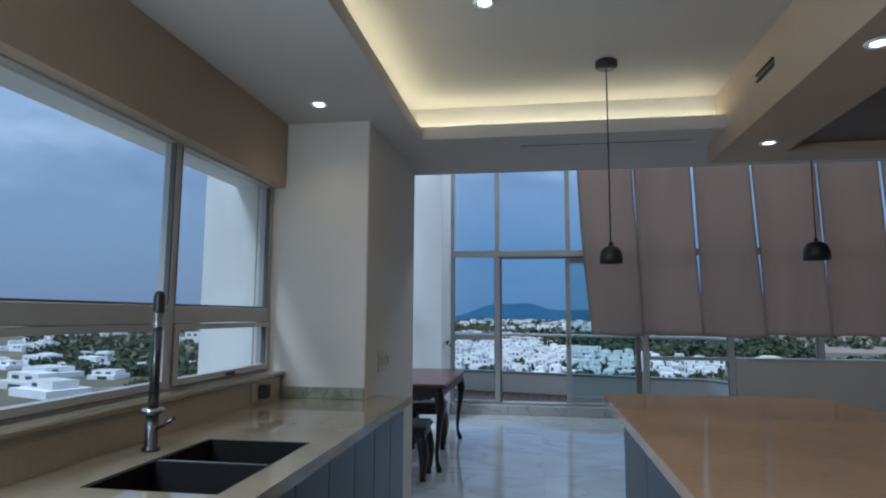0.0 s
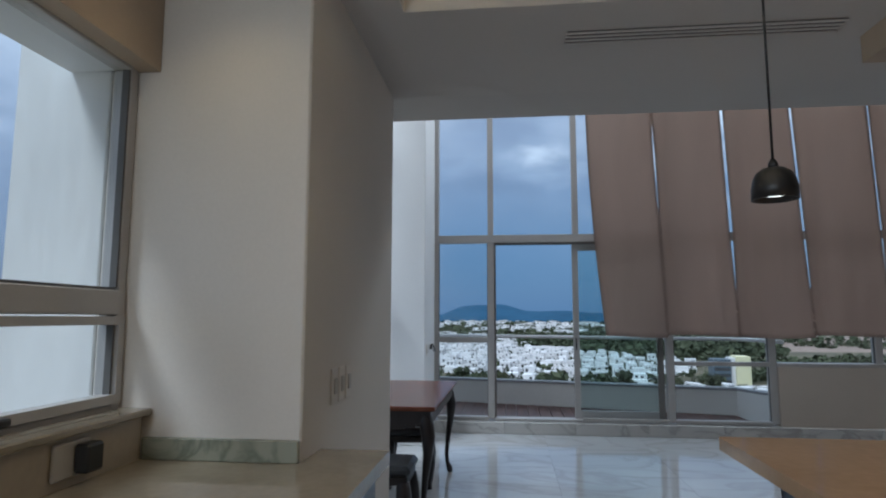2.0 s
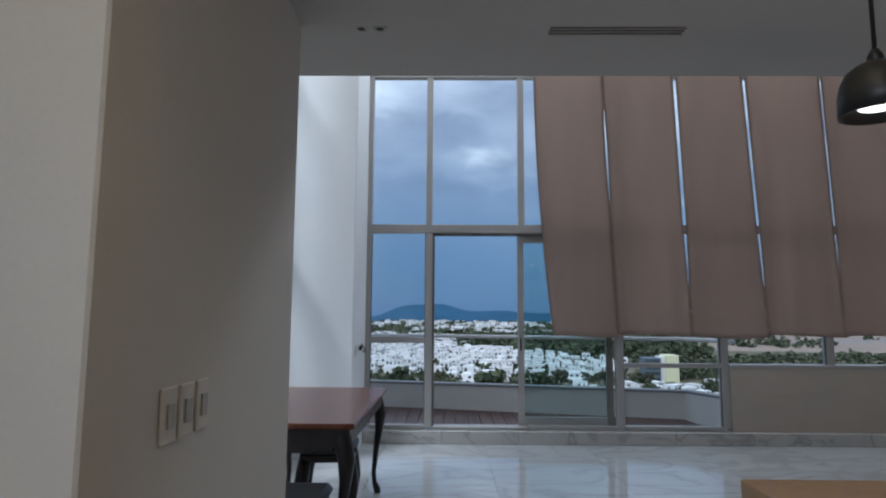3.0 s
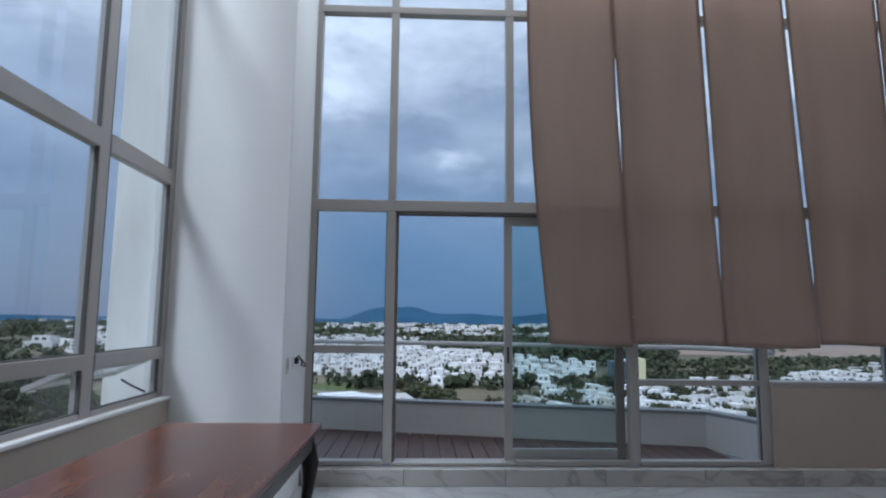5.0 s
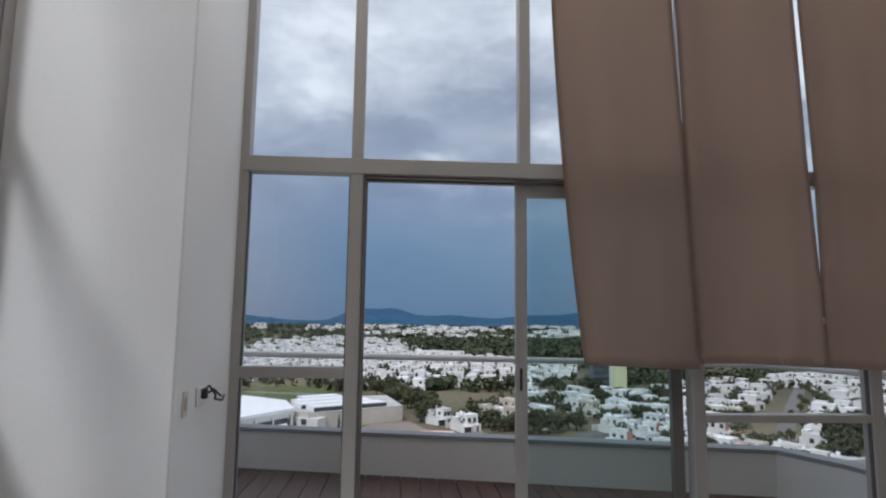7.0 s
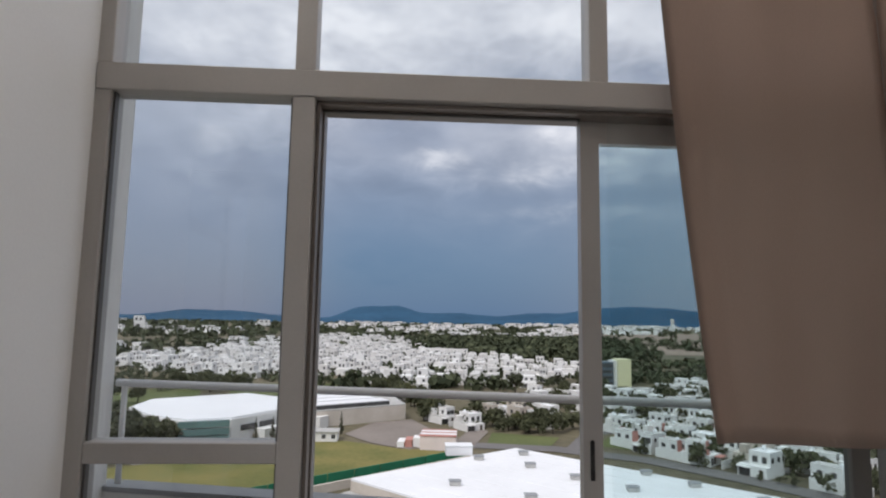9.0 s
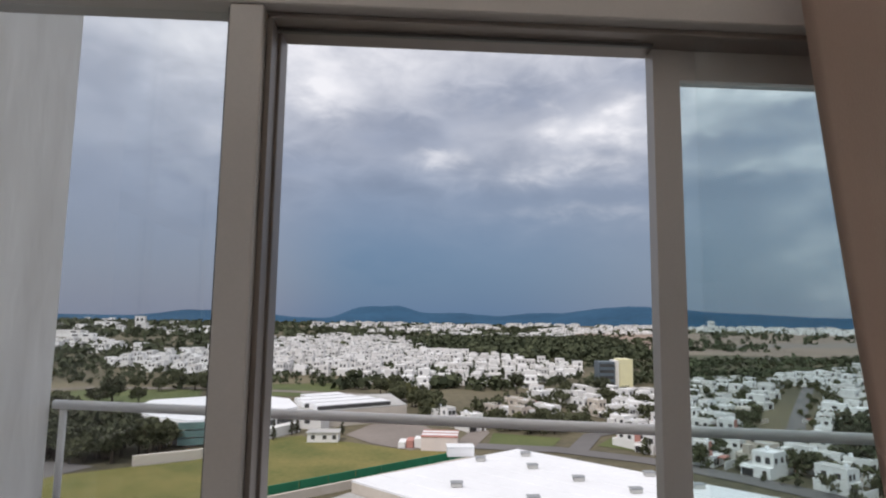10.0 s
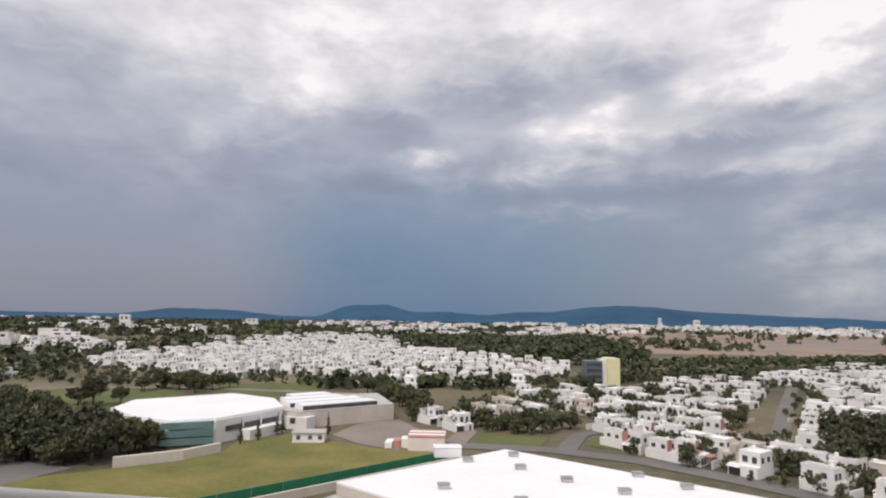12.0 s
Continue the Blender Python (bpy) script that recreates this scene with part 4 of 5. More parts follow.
FAR_R = material("far_roof", (0.40, 0.35, 0.31), 0.9, vary=0.2, scale=0.1, fine=0.8, bump=0.0, tint=(0.86, 0.84, 0.82), island=True)
TEAL_GLASS = material("teal_glass_front", (0.15, 0.25, 0.24), 0.15, vary=0.2, scale=0.3, bump=0.0)
FENCE_M = material("green_fence", (0.015, 0.17, 0.085), 0.7, vary=0.2, scale=0.4, fine=3, bump=0.0)
YELLOW_M = material("pale_yellow_render", (0.78, 0.73, 0.46), 0.8, vary=0.06, scale=0.3, bump=0.0)
SLATE_M = material("blue_grey_front", (0.10, 0.13, 0.155), 0.5, vary=0.2, scale=0.3, fine=3, bump=0.0)
# both leaf colour sets are lightened, partly in place of haze
LEAF = [material("tree_leaves", c, 0.9, vary=0.35, scale=0.4, fine=3, bump=0.0, spec=0.15, tint=t, island=True) for c, t in
        (((0.068, 0.078, 0.046), (0.150, 0.155, 0.086)), ((0.100, 0.112, 0.052), (0.200, 0.195, 0.095)), ((0.060, 0.068, 0.046), (0.122, 0.130, 0.078)))]
LEAF_FAR = material("hazy_far_leaves", (0.050, 0.064, 0.040), 0.95, vary=0.3, scale=0.02, fine=0.5, bump=0.0, spec=0.1, tint=(0.120, 0.132, 0.076), island=True)
BARK = material("bark", (0.09, 0.07, 0.055), 0.95, vary=0.3, scale=1.5, fine=12, bump=0.1)
# distance haze is put into the hills' colour as blue
HILL_M = material("haze_blue_wooded_hill", (0.036, 0.090, 0.155), 0.95, vary=0.25, scale=0.0022, fine=0.02, bump=0.0, spec=0.05)

bm = bmesh.new()
bmesh.ops.create_grid(bm, x_segments=60, y_segments=60, size=4900, matrix=Matrix.Translation((0, 0, GZ)))
solid("ground", bm, GROUND_M, "plain of dry grass and earth that reaches the hills", "ground")


def patch(name, pts, z, mat, label, category):
    b = bmesh.new()
    b.faces.new([b.verts.new((x, y, GZ + z)) for x, y in pts])
    return solid(name, b, mat, label, category)


def strip_pts(line, w):
    out_l, out_r = [], []
    for k, (x, y) in enumerate(line):
        a, b = line[max(k - 1, 0)], line[min(k + 1, len(line) - 1)]
        d = Vector((b[0] - a[0], b[1] - a[1])).normalized()
        out_l.append((x - d.y * w, y + d.x * w))
        out_r.append((x + d.y * w, y - d.x * w))
    return out_r + out_l[::-1]


patch("sports_field", [(-78, 106), (-71, 128), (-59, 135), (-48, 141), (-40, 150), (-39, 163), (-28, 171), (-24, 165), (-14, 162), (0, 153), (13, 150), (-10, 128), (-48, 95), (-68, 96)], 0.10, GRASS_M, "mown olive-green sports field", "field")
patch("sports_field", [(-152, 226), (-152, 255), (-137, 271), (-89, 275), (-82, 250), (-96, 219)], 0.10, PITCH_M, "mown green pitch behind the white hall", "field")
patch("sports_field", [(-72, 256), (-81, 296), (-35, 306), (-28, 278), (-45, 254)], 0.10, PITCH_M, "patch of rough green grass", "field")
patch("lawn", [(22, 158), (26, 175), (44, 168), (39, 157)], 0.12, PITCH_M, "green verge beside the road", "lawn")
patch("lawn", [(51, 158), (63, 175), (68, 166), (59, 151)], 0.12, PITCH_M, "green verge beside the houses", "lawn")
patch("field", [(190, 590), (292, 915), (553, 1135), (1185, 1367), (1350, 1120), (620, 560), (445, 505), (329, 600)], 0.10, FIELD_M, "bare brown fields in front of the hills", "field")
patch("field", [(279, 493), (316, 557), (405, 547), (374, 500)], 0.20, DIRT_M, "pale ploughed field", "field")
patch("field", [(420, 760), (520, 900), (900, 1080), (820, 860)], 0.24, DIRT_M, "pale ploughed field", "field")
patch("field", [(330, 1050), (420, 1500), (1300, 1900), (1400, 1500)], 0.14, FIELD_M, "far bare brown field", "field")
patch("car_park", [(-16, 172), (-9, 191), (3, 197), (13, 167), (2, 152), (-8, 160)], 0.13, DIRT_M, "grey dirt yard behind the field", "yard")
patch("car_park", [(-118, 118), (-100, 150), (-66, 136), (-74, 120), (-84, 104)], 0.13, ASPHALT, "grey car park beside the trees", "yard")
patch("road", strip_pts([(16, 158), (39, 153), (58, 141), (72, 124), (88, 100), (110, 66)], 3.4), 0.16, ASPHALT, "grey asphalt street along the row of houses", "road")
patch("road", strip_pts([(16, 158), (22, 176), (20, 200), (10, 240), (-20, 262), (-84, 280), (-140, 278), (-165, 262), (-190, 225)], 3.0), 0.18, DIRT_M, "pale road past the pitch", "road")
patch("road", strip_pts([(44, 152), (54, 172), (74, 184), (92, 158), (104, 158), (144, 214), (198, 288), (300, 420)], 2.6), 0.20, ASPHALT, "asphalt street between the houses", "road")
patch("road", strip_pts([(-150, 190), (-176, 260), (-202, 343), (-250, 430), (-330, 620)], 6.0), 0.22, ASPHALT, "wide asphalt avenue", "road")

# ---- outside: hills ----


def hills():
    def crest(az):
        bumps = ((-19.5, 0.50, 2.6), (-15, 0.48, 3.2), (-4.2, 0.95, 1.9), (-1.0, 1.05, 2.2), (4.5, 0.62, 4.2), (12.0, 0.56, 3.0), (18.0, 0.95, 4.0), (23.5, 1.15, 4.4), (30.0, 0.58, 4.0), (36, 0.45, 5), (46, 0.25, 8), (-34, 0.1, 5))
        h = sum(a * math.exp(-((az - c) / w) ** 2) for c, a, w in bumps)
        return h + 0.05 * noise.noise((az * 0.6, 3.1, 0)) + 0.02 * noise.noise((az * 2.3, 1.7, 0))
    b = bmesh.new()
    rows = []
    for j in range(9):
        d = 4000 + j * 90
        row = []
        for i in range(241):
            az = -45 + i * 0.46
            s = math.sin(math.pi * 0.5 * j / 8)
            h = GZ - 2 + (math.tan(radians(max(0.02, crest(az)))) * d + 31 + 1.4) * s * (1 + 0.05 * noise.noise((az * 0.9, j * 0.7, 5)))
            row.append(b.verts.new((d * math.sin(radians(az)), d * math.cos(radians(az)), h)))
        rows.append(row)
    for a, c in zip(rows, rows[1:]):
        for k in range(240):
            fc = b.faces.new((a[k], a[k + 1], c[k + 1], c[k]))
            fc.smooth = True
    solid("hills", b, HILL_M, "low wooded hills along the horizon, haze blue in their colour", "hills", kind="structure")


hills()

# ---- outside: buildings ----


def prism(pts, z0, z1):
    b = bmesh.new()
    lo = [b.verts.new((x, y, z0)) for x, y in pts]
    hi = [b.verts.new((x, y, z1)) for x, y in pts]
    b.faces.new(hi)
    for k in range(len(pts)):
        b.faces.new((lo[k], lo[(k + 1) % len(pts)], hi[(k + 1) % len(pts)], hi[k]))
    bmesh.ops.recalc_face_normals(b, faces=b.faces)
    return b


def warehouse():
    """The large white hall just below: C is its far corner, u and v run along its edges."""
    C, u, v = Vector((20.2, 106.5)), Vector((-0.80, -0.60)), Vector((0.70, -0.71))
    w = thing("warehouse", (C.x, C.y, GZ), "large white industrial hall with a flat sheet roof", "warehouse")
    w.location = (0, 0, 0)
    p = [C, C + v * 75, C + v * 75 + u * 34, C + u * 34]
    part("wall", prism([(q.x, q.y) for q in p[::-1]], GZ, -21.3), HOUSE_C, w)
    part("roof", prism([(q.x, q.y) for q in p[::-1]], -21.28, -21.0), ROOF_W, w)
    for k in range(9):
        a = C + u * (2 + k * 3.9)
        c = a + v * 75
        n = u * 0.06
        part("seam", prism([((a - n).x, (a - n).y), ((c - n).x, (c - n).y), ((c + n).x, (c + n).y), ((a + n).x, (a + n).y)], -20.998, -20.95), ROOF_W, w)
    q = [C + u * 34.3, C + u * 34.3 + v * 75, C + u * 42 + v * 75, C + u * 42 + v * 2]
    part("annex", prism([(s.x, s.y) for s in q[::-1]], GZ, -22.6), ROOF_G, w, "lower grey annex roof")
    box_at = [(19.9, 92.6), (25.0, 85.5), (7.4, 82.6), (36.3, 88.0), (40.5, 81.5), (12.5, 97.5), (20.5, 101), (31.0, 79.5), (16.5, 76.0), (46, 74)]
    for x, y in box_at:
        o = thing("roof_ventilator", (x, y, -20.95), "small grey ventilator box on the white roof", "roof vent", "ventilators on the hall roof")
        part("box", box((-0.75, -0.5, 0), (0.75, 0.5, 0.55), 0.05), ROOF_G, o)
        part("lid", box((-0.85, -0.6, 0.552), (0.85, 0.6, 0.66), 0.03), CAP_M, o)
    o = thing("roof_cabin", (9.6, 101.6, -21.0), "white plant cabin at the edge of the hall roof", "cabin")
    part("body", box((-2.2, -1.4, 0), (2.2, 1.4, 1.5), 0.05), ROOF_W, o)
    part("roof", box((-2.3, -1.5, 1.502), (2.3, 1.5, 1.6), 0.02), ROOF_W, o)


warehouse()


def fence():
    a, b2 = Vector((-48, 92)), Vector((15, 141.5))
    f = thing("boundary_fence", (a.x, a.y, GZ), "green mesh fence on a pale wall along the field", "fence")
    f.location = (0, 0, 0)
    d = (b2 - a).normalized()
    n = Vector((-d.y, d.x)) * 0.12
    L = (b2 - a).length
    for k in range(13):
        p, q = a + d * (L * k / 13 + 0.1), a + d * (L * (k + 1) / 13 - 0.1)
        part("panel", prism([((p - n).x, (p - n).y), ((q - n).x, (q - n).y), ((q + n).x, (q + n).y), ((p + n).x, (p + n).y)], GZ + 0.05, GZ + 2.6), FENCE_M, f)
    m = n * 2.2
    s = Vector((d.y, -d.x)) * 2.5
    p, q = a + s, b2 + s
    part("wall", prism([((p - m).x, (p - m).y), ((q - m).x, (q - m).y), ((q + m).x, (q + m).y), ((p + m).x, (p + m).y)], GZ, GZ + 1.6), HOUSE_C, f, "pale low wall")


fence()


def school():
    s = thing("sports_hall", (-52, 165, GZ), "long white-roofed sports hall beside the field", "hall")
    s.location = (0, 0, 0)
    p = [(-77, 176), (-65, 163), (-54, 156.5), (-44, 160.5), (-31, 181), (-37, 199), (-53, 211), (-78, 194)]
    part("wall", prism(p, GZ, -25.2), HOUSE_W, s)
    part("roof", prism([(x * 1.004, y * 1.004) for x, y in p], -25.18, -24.7), ROOF_W, s)
    for k in range(3):
        x = -46.5 + k * 0.0
        part("glass_front", prism([(-55.5, 154.3), (-44.0, 158.3), (-44.4, 159.4), (-55.9, 155.5)], GZ + 0.6 + 1.9 * k, GZ + 2.2 + 1.9 * k), TEAL_GLASS, s)
    part("base", prism([(-58, 136), (-46, 143), (-40, 151), (-40.8, 151.6), (-46.6, 143.8), (-58.5, 136.8)], GZ, GZ + 2.2), HOUSE_C, s, "pale stained boundary wall")
    for k in range(3):
        y0 = 163 + k * 5.5
        x0 = -44 + 13 * (y0 - 160.5) / 20.5
        part("window_band", prism([(x0 + 0.05, y0), (x0 + 0.45, y0), (x0 + 3.25, y0 + 4.4), (x0 + 2.85, y0 + 4.4)], GZ + 2.6, GZ + 4.0), WIN_M, s)
    part("annex", prism([(-39.5, 166), (-36.5, 165), (-29.5, 177), (-32.0, 178.5)], GZ, GZ + 2.6), HOUSE_W, s, "low white annex")
    t = thing("workshop", (-17, 180, GZ), "low building with white sawtooth roof strips", "workshop")
    t.location = (0, 0, 0)
    p = [(-35, 186), (-27, 181), (-17, 187), (1, 198), (-5, 226), (-36, 216)]
    part("wall", prism(p, GZ, -26.4), HOUSE_C, t)
    part("roof", prism(p, -26.38, -26.1), ROOF_G, t)
    along, across = Vector((0.853, 0.522)), Vector((-0.522, 0.853))
    for k, (lead, length) in enumerate(((4, 25), (3, 25), (5, 20), (10, 14))):
        a = Vector((-24, 184.5)) + across * (7.4 * k) + along * (lead - 6)
        b = a + along * length
        q = [a, b, b + across * 6.2, a + across * 6.2]
        part("roof_strip", prism([(v.x, v.y) for v in q], -26.09, -24.7), ROOF_W, t)
        q = [a - across * 0.25, b - across * 0.25, b - across * 0.02, a - across * 0.02]
        part("skylight", prism([(v.x, v.y) for v in q], -26.09, -24.95), WIN_M, t)
    part("annex", prism([(-31, 182), (-24, 179.5), (-22, 183.5), (-30, 189)], GZ, GZ + 3.4), HOUSE_W, t, "small white annex")
    part("window", prism([(-29, 181.15), (-27.4, 180.55), (-27.4, 180.75), (-29, 181.35)], GZ + 1.6, GZ + 3.2), WIN_M, t)
    h = thing("gatehouse", (-21, 164, GZ), "small low white house at the edge of the field", "house")
    part("wall", box((-4.0, -2.5, 0), (4.0, 2.5, 2.4)), HOUSE_W, h)
    part("roof", box((-4.3, -2.8, 2.41), (4.3, 2.8, 2.7)), ROOF_G, h)
    for x in (-2.5, 0.5, 3):
        part("window", box((x - 0.5, -2.56, 0.9), (x + 0.5, -2.505, 1.9)), WIN_M, h)
    r = thing("market_hall", (9.5, 156, GZ), "pale pink building with red roof strips", "building")
    r.rotation_euler = (0, 0, -0.12)
    part("wall", box((-4.5, -4.5, 0), (4.5, 4.5, 3.3)), material("pale_pink_render", (0.80, 0.70, 0.66), 0.85, vary=0.08, scale=0.3, bump=0.0), r)
    for k in range(5):
        part("roof_strip", box((-4.6, -4.6 + k * 1.84, 3.31), (4.6, -2.8 + k * 1.84, 3.55 + 0.08 * (k % 2))), ROOF_W if k in (1, 3) else HOUSE_R, r)
    for k in range(3):
        part("stall", box((-10.5 + 2 * k, -2.6 + 0.5 * k, 0), (-8.7 + 2 * k, 2.6, 1.5 + 0.4 * k)), HOUSE_W if k != 1 else HOUSE_R, r, "low white market stall" if k != 1 else "low red market stall")
    tw = thing("office_block", (104, 299, GZ), "slim office block, blue-grey front and pale yellow side", "building")
    tw.rotation_euler = (0, 0, -0.10)
    part("wall", box((-7.5, -5, 0), (0.4, 6, 12.5)), SLATE_M, tw)
    part("stair_tower", box((0.41, -4, 0), (2.6, 6, 13.2)), HOUSE_W, tw)
    part("side_wing", box((2.61, -5.5, 0), (9.0, 6, 14.0)), YELLOW_M, tw, "pale yellow wing")
    for k in range(4):
        part("window_band", box((-7.0, -5.08, 1.4 + 2.9 * k), (0.0, -5.005, 2.9 + 2.9 * k)), WIN_M, tw)


school()


def house(kind, rng):
    """A two-storey cubic house: ground floor, set-back upper floor, parapets, windows, door, garage, garden wall."""
    h = thing("house", (0, 0, GZ), ("white two-storey flat-roofed house with dark windows", "cream two-storey flat-roofed house with dark windows", "white house with pale red front panels")[kind], "house", "houses of the estate")
    w, d = rng.uniform(7.0, 8.6), rng.uniform(8.5, 11)
    m = (HOUSE_W, HOUSE_C, HOUSE_W)[kind]
    up = rng.uniform(0.5, 0.75)
    f = -d / 2
    low = part("ground_floor", box((-w / 2, f, 0), (w / 2, d / 2, 3.0)), m, h)
    left = rng.random() < 0.5
    x0 = -w / 2 if left else w / 2 - w * up
    x1 = x0 + w * up
    y0, y1 = f + rng.uniform(0.3, 2.4), d / 2 - rng.uniform(0, 2)
    upper = part("upper_floor", box((x0, y0, 3.01), (x1, y1, 6.1)), m, h)
    roof = part("roof", box((x0 + 0.2, y0 + 0.2, 6.11), (x1 - 0.2, y1 - 0.2, 6.25)), ROOF_G if rng.random() < 0.6 else ROOF_W, h)
    for lo, hi in (((x0 - 0.05, y0 - 0.05, 6.11), (x1 + 0.05, y0 + 0.18, 6.75)), ((x0 - 0.05, y0 + 0.2, 6.11), (x0 + 0.18, y1 - 0.2, 6.75)), ((x1 - 0.18, y0 + 0.2, 6.11), (x1 + 0.05, y1 - 0.2, 6.75)), ((x0 - 0.05, y1 - 0.18, 6.11), (x1 + 0.05, y1 + 0.05, 6.75))):
        part("parapet", box(lo, hi), m, upper)
    # lower terrace roof beside the upper floor, and a stair block
    tx0, tx1 = (x1 + 0.1, w / 2 - 0.1) if left else (-w / 2 + 0.1, x0 - 0.1)
    part("terrace_roof", box((tx0, y0, 3.01), (tx1, y1 - 0.4, 3.12)), ROOF_G, h, "grey lower terrace roof")
    part("stair_block", box((tx0, y1 - 2.6, 3.13), (tx1, y1 - 0.4, rng.uniform(4.6, 6.4))), m, h)
    part("canopy", box((-w / 2 + 0.2, f - 1.3, 2.45), (-w / 2 + 3.6, f - 0.01, 2.68)), m, h)
    part("garage", box((-w / 2 + 0.4, f - 0.06, 0.1), (-w / 2 + 3.4, f - 0.003, 2.4)), WIN_M, low, "dark garage opening")
    part("door", box((w / 2 - 2.0, f - 0.06, 0.1), (w / 2 - 1.0, f - 0.003, 2.3)), BARK, low)
    for k in range(2):
        x = x0 + (x1 - x0) * (0.28 + 0.44 * k)
        ww = rng.uniform(0.6, 1.0)
        part("window", box((x - ww, y0 - 0.07, 3.7), (x + ww, y0 - 0.003, 5.4)), WIN_M, upper)
        part("window", box((x - 0.7, y1 + 0.003, 3.8), (x + 0.5, y1 + 0.07, 5.3)), WIN_M, upper)
        part("window", box((x - 0.8, d / 2 + 0.003, 0.5), (x + 0.6, d / 2 + 0.07, 2.3)), WIN_M, low)
    for sx in (-1, 1):
        for y in (-2.2, 1.2):
            xs = x0 - 0.07 if sx < 0 else x1 + 0.003
            part("window", box((xs, y, 3.9), (xs + 0.067, y + 1.4, 5.3)), WIN_M, upper)
    if kind == 2:
        part("panel", box((x0 + 0.3, y0 - 0.2, 3.0), (x0 + (x1 - x0) * 0.5, y0 - 0.075, 6.9)), HOUSE_R, upper, "pale red front panel")
        part("red_roof", box((tx0 - 0.05, y0 - 1.2, 3.13), (tx1 + 0.05, y1 - 3.0, 3.5)), HOUSE_R, h, "pale red tiled lower roof")
        part("panel", box((w / 2 - 2.9, f - 0.2, 0.0), (w / 2 - 2.2, f - 0.065, 3.6)), HOUSE_R, low, "pale red front panel")
        part("panel", box((x0 + (x1 - x0) * 0.4, y1 + 0.075, 3.0), (x1 - 0.3, y1 + 0.2, 6.9)), HOUSE_R, upper, "pale red back panel")
        part("awning", box((-w / 2 + 0.3, d / 2 + 0.08, 2.4), (w / 2 - 2.6, d / 2 + 2.0, 2.75)), HOUSE_R, low, "pale red awning")
    part("garden_wall", box((-w / 2, d / 2 + 3.2, 0), (w / 2, d / 2 + 3.4, 2.2)), m, h)
    part("water_tank", lathe([(0.5, 0), (0.55, 0.1), (0.55, 1.0), (0.3, 1.25), (0.02, 1.3)], 10, (x0 + 1.4, y1 - 1.4, 6.26)), BLACK if rng.random() < 0.5 else ROOF_W, roof)
    return h


def inside(p, poly):
    x, y = p
    c = False
    for (x0, y0), (x1, y1) in zip(poly, poly[1:] + poly[:1]):
        if (y0 > y) != (y1 > y) and x < (x1 - x0) * (y - y0) / (y1 - y0) + x0:
            c = not c
    return c


RIGHT = [(58, 150), (80, 112), (108, 88), (180, 120), (300, 260), (420, 400), (330, 420), (210, 330), (130, 300), (110, 262), (66, 206)]
TREE_STRIP = [(88, 154), (106, 151), (152, 212), (208, 286), (186, 292), (130, 214)]
BIG_TREES = [(95, 120), (122, 116), (150, 156), (130, 166), (107, 144)]
MID = [(10, 190), (22, 178), (38, 168), (74, 190), (110, 262), (70, 268), (30, 226)]
U, V = Vector((0.52, -0.854)), Vector((0.854, 0.52))
near_spots, far_spots = [], []
hr = random.Random(12)
for j in range(-14, 60):
    for i in range(-84, 56):
        p = Vector((63, 151)) + U * (i * 6.9 + hr.uniform(-0.7, 0.7)) + V * (j * 13 + 8.5 * (j // 2) + hr.uniform(-1.2, 1.2))
        q = (p.x, p.y)
        if (inside(q, RIGHT) or inside(q, MID)) and not inside(q, TREE_STRIP) and not inside(q, BIG_TREES) and hr.random() < 0.80:
            turn = math.atan2(U.y, U.x) + (math.pi / 2 if j % 2 else -math.pi / 2) + hr.uniform(-0.14, 0.14) + (math.pi / 2 if hr.random() < 0.14 else 0)
            (near_spots if p.length < 235 else far_spots).append((p.x, p.y, turn))
near_spots.sort(key=lambda s: s[0] ** 2 + s[1] ** 2)
models = [house(k, random.Random(30 + n)) for n, k in enumerate((0, 0, 2, 1, 0, 1, 2))]
for n, (x, y, a) in enumerate(near_spots[:200]):
    k = (2, 0, 5, 1, 4, 6, 0, 3, 4, 2, 1)[n % 11] if n < 40 else (0, 1, 4, 5, 3, 1, 4, 6)[n % 8]
    m = pose(x, y, GZ, 0, 0, math.degrees(a)) @ Matrix.Diagonal((hr.uniform(0.72, 0.82), 0.76, hr.uniform(0.62, 0.82), 1))
    if n < 7:
        models[n].matrix_basis = m
    else:
        copy_thing(models[k], Matrix.Identity(4)).matrix_basis = m
far_spots += near_spots[200:]


def box_field(name, items, mat, label, category):
    """Many upright boxes in one mesh: rows of x, y, z, half width, half depth, height, turn."""
    a = np.array(items, float)
    n = len(a)
    sx = np.array([-1, 1, 1, -1, -1, 1, 1, -1])
    sy = np.array([-1, -1, 1, 1, -1, -1, 1, 1])
    sz = np.array([0, 0, 0, 0, 1, 1, 1, 1])
    lx, ly = a[:, 3, None] * sx, a[:, 4, None] * sy
    c, s = np.cos(a[:, 6, None]), np.sin(a[:, 6, None])
    co = np.stack([a[:, 0, None] + lx * c - ly * s, a[:, 1, None] + lx * s + ly * c, a[:, 2, None] + a[:, 5, None] * sz], -1).reshape(-1, 3)
    quads = np.array([(0, 1, 5, 4), (1, 2, 6, 5), (2, 3, 7, 6), (3, 0, 4, 7), (4, 5, 6, 7)])
    faces = (quads[None] + 8 * np.arange(n)[:, None, None]).reshape(-1, 4)
    me = bpy.data.meshes.new(name)
    me.from_pydata(co.tolist(), [], faces.tolist())
    me.materials.append(mat)
    return tagged(new(name, me), label, category, kind="stuff")


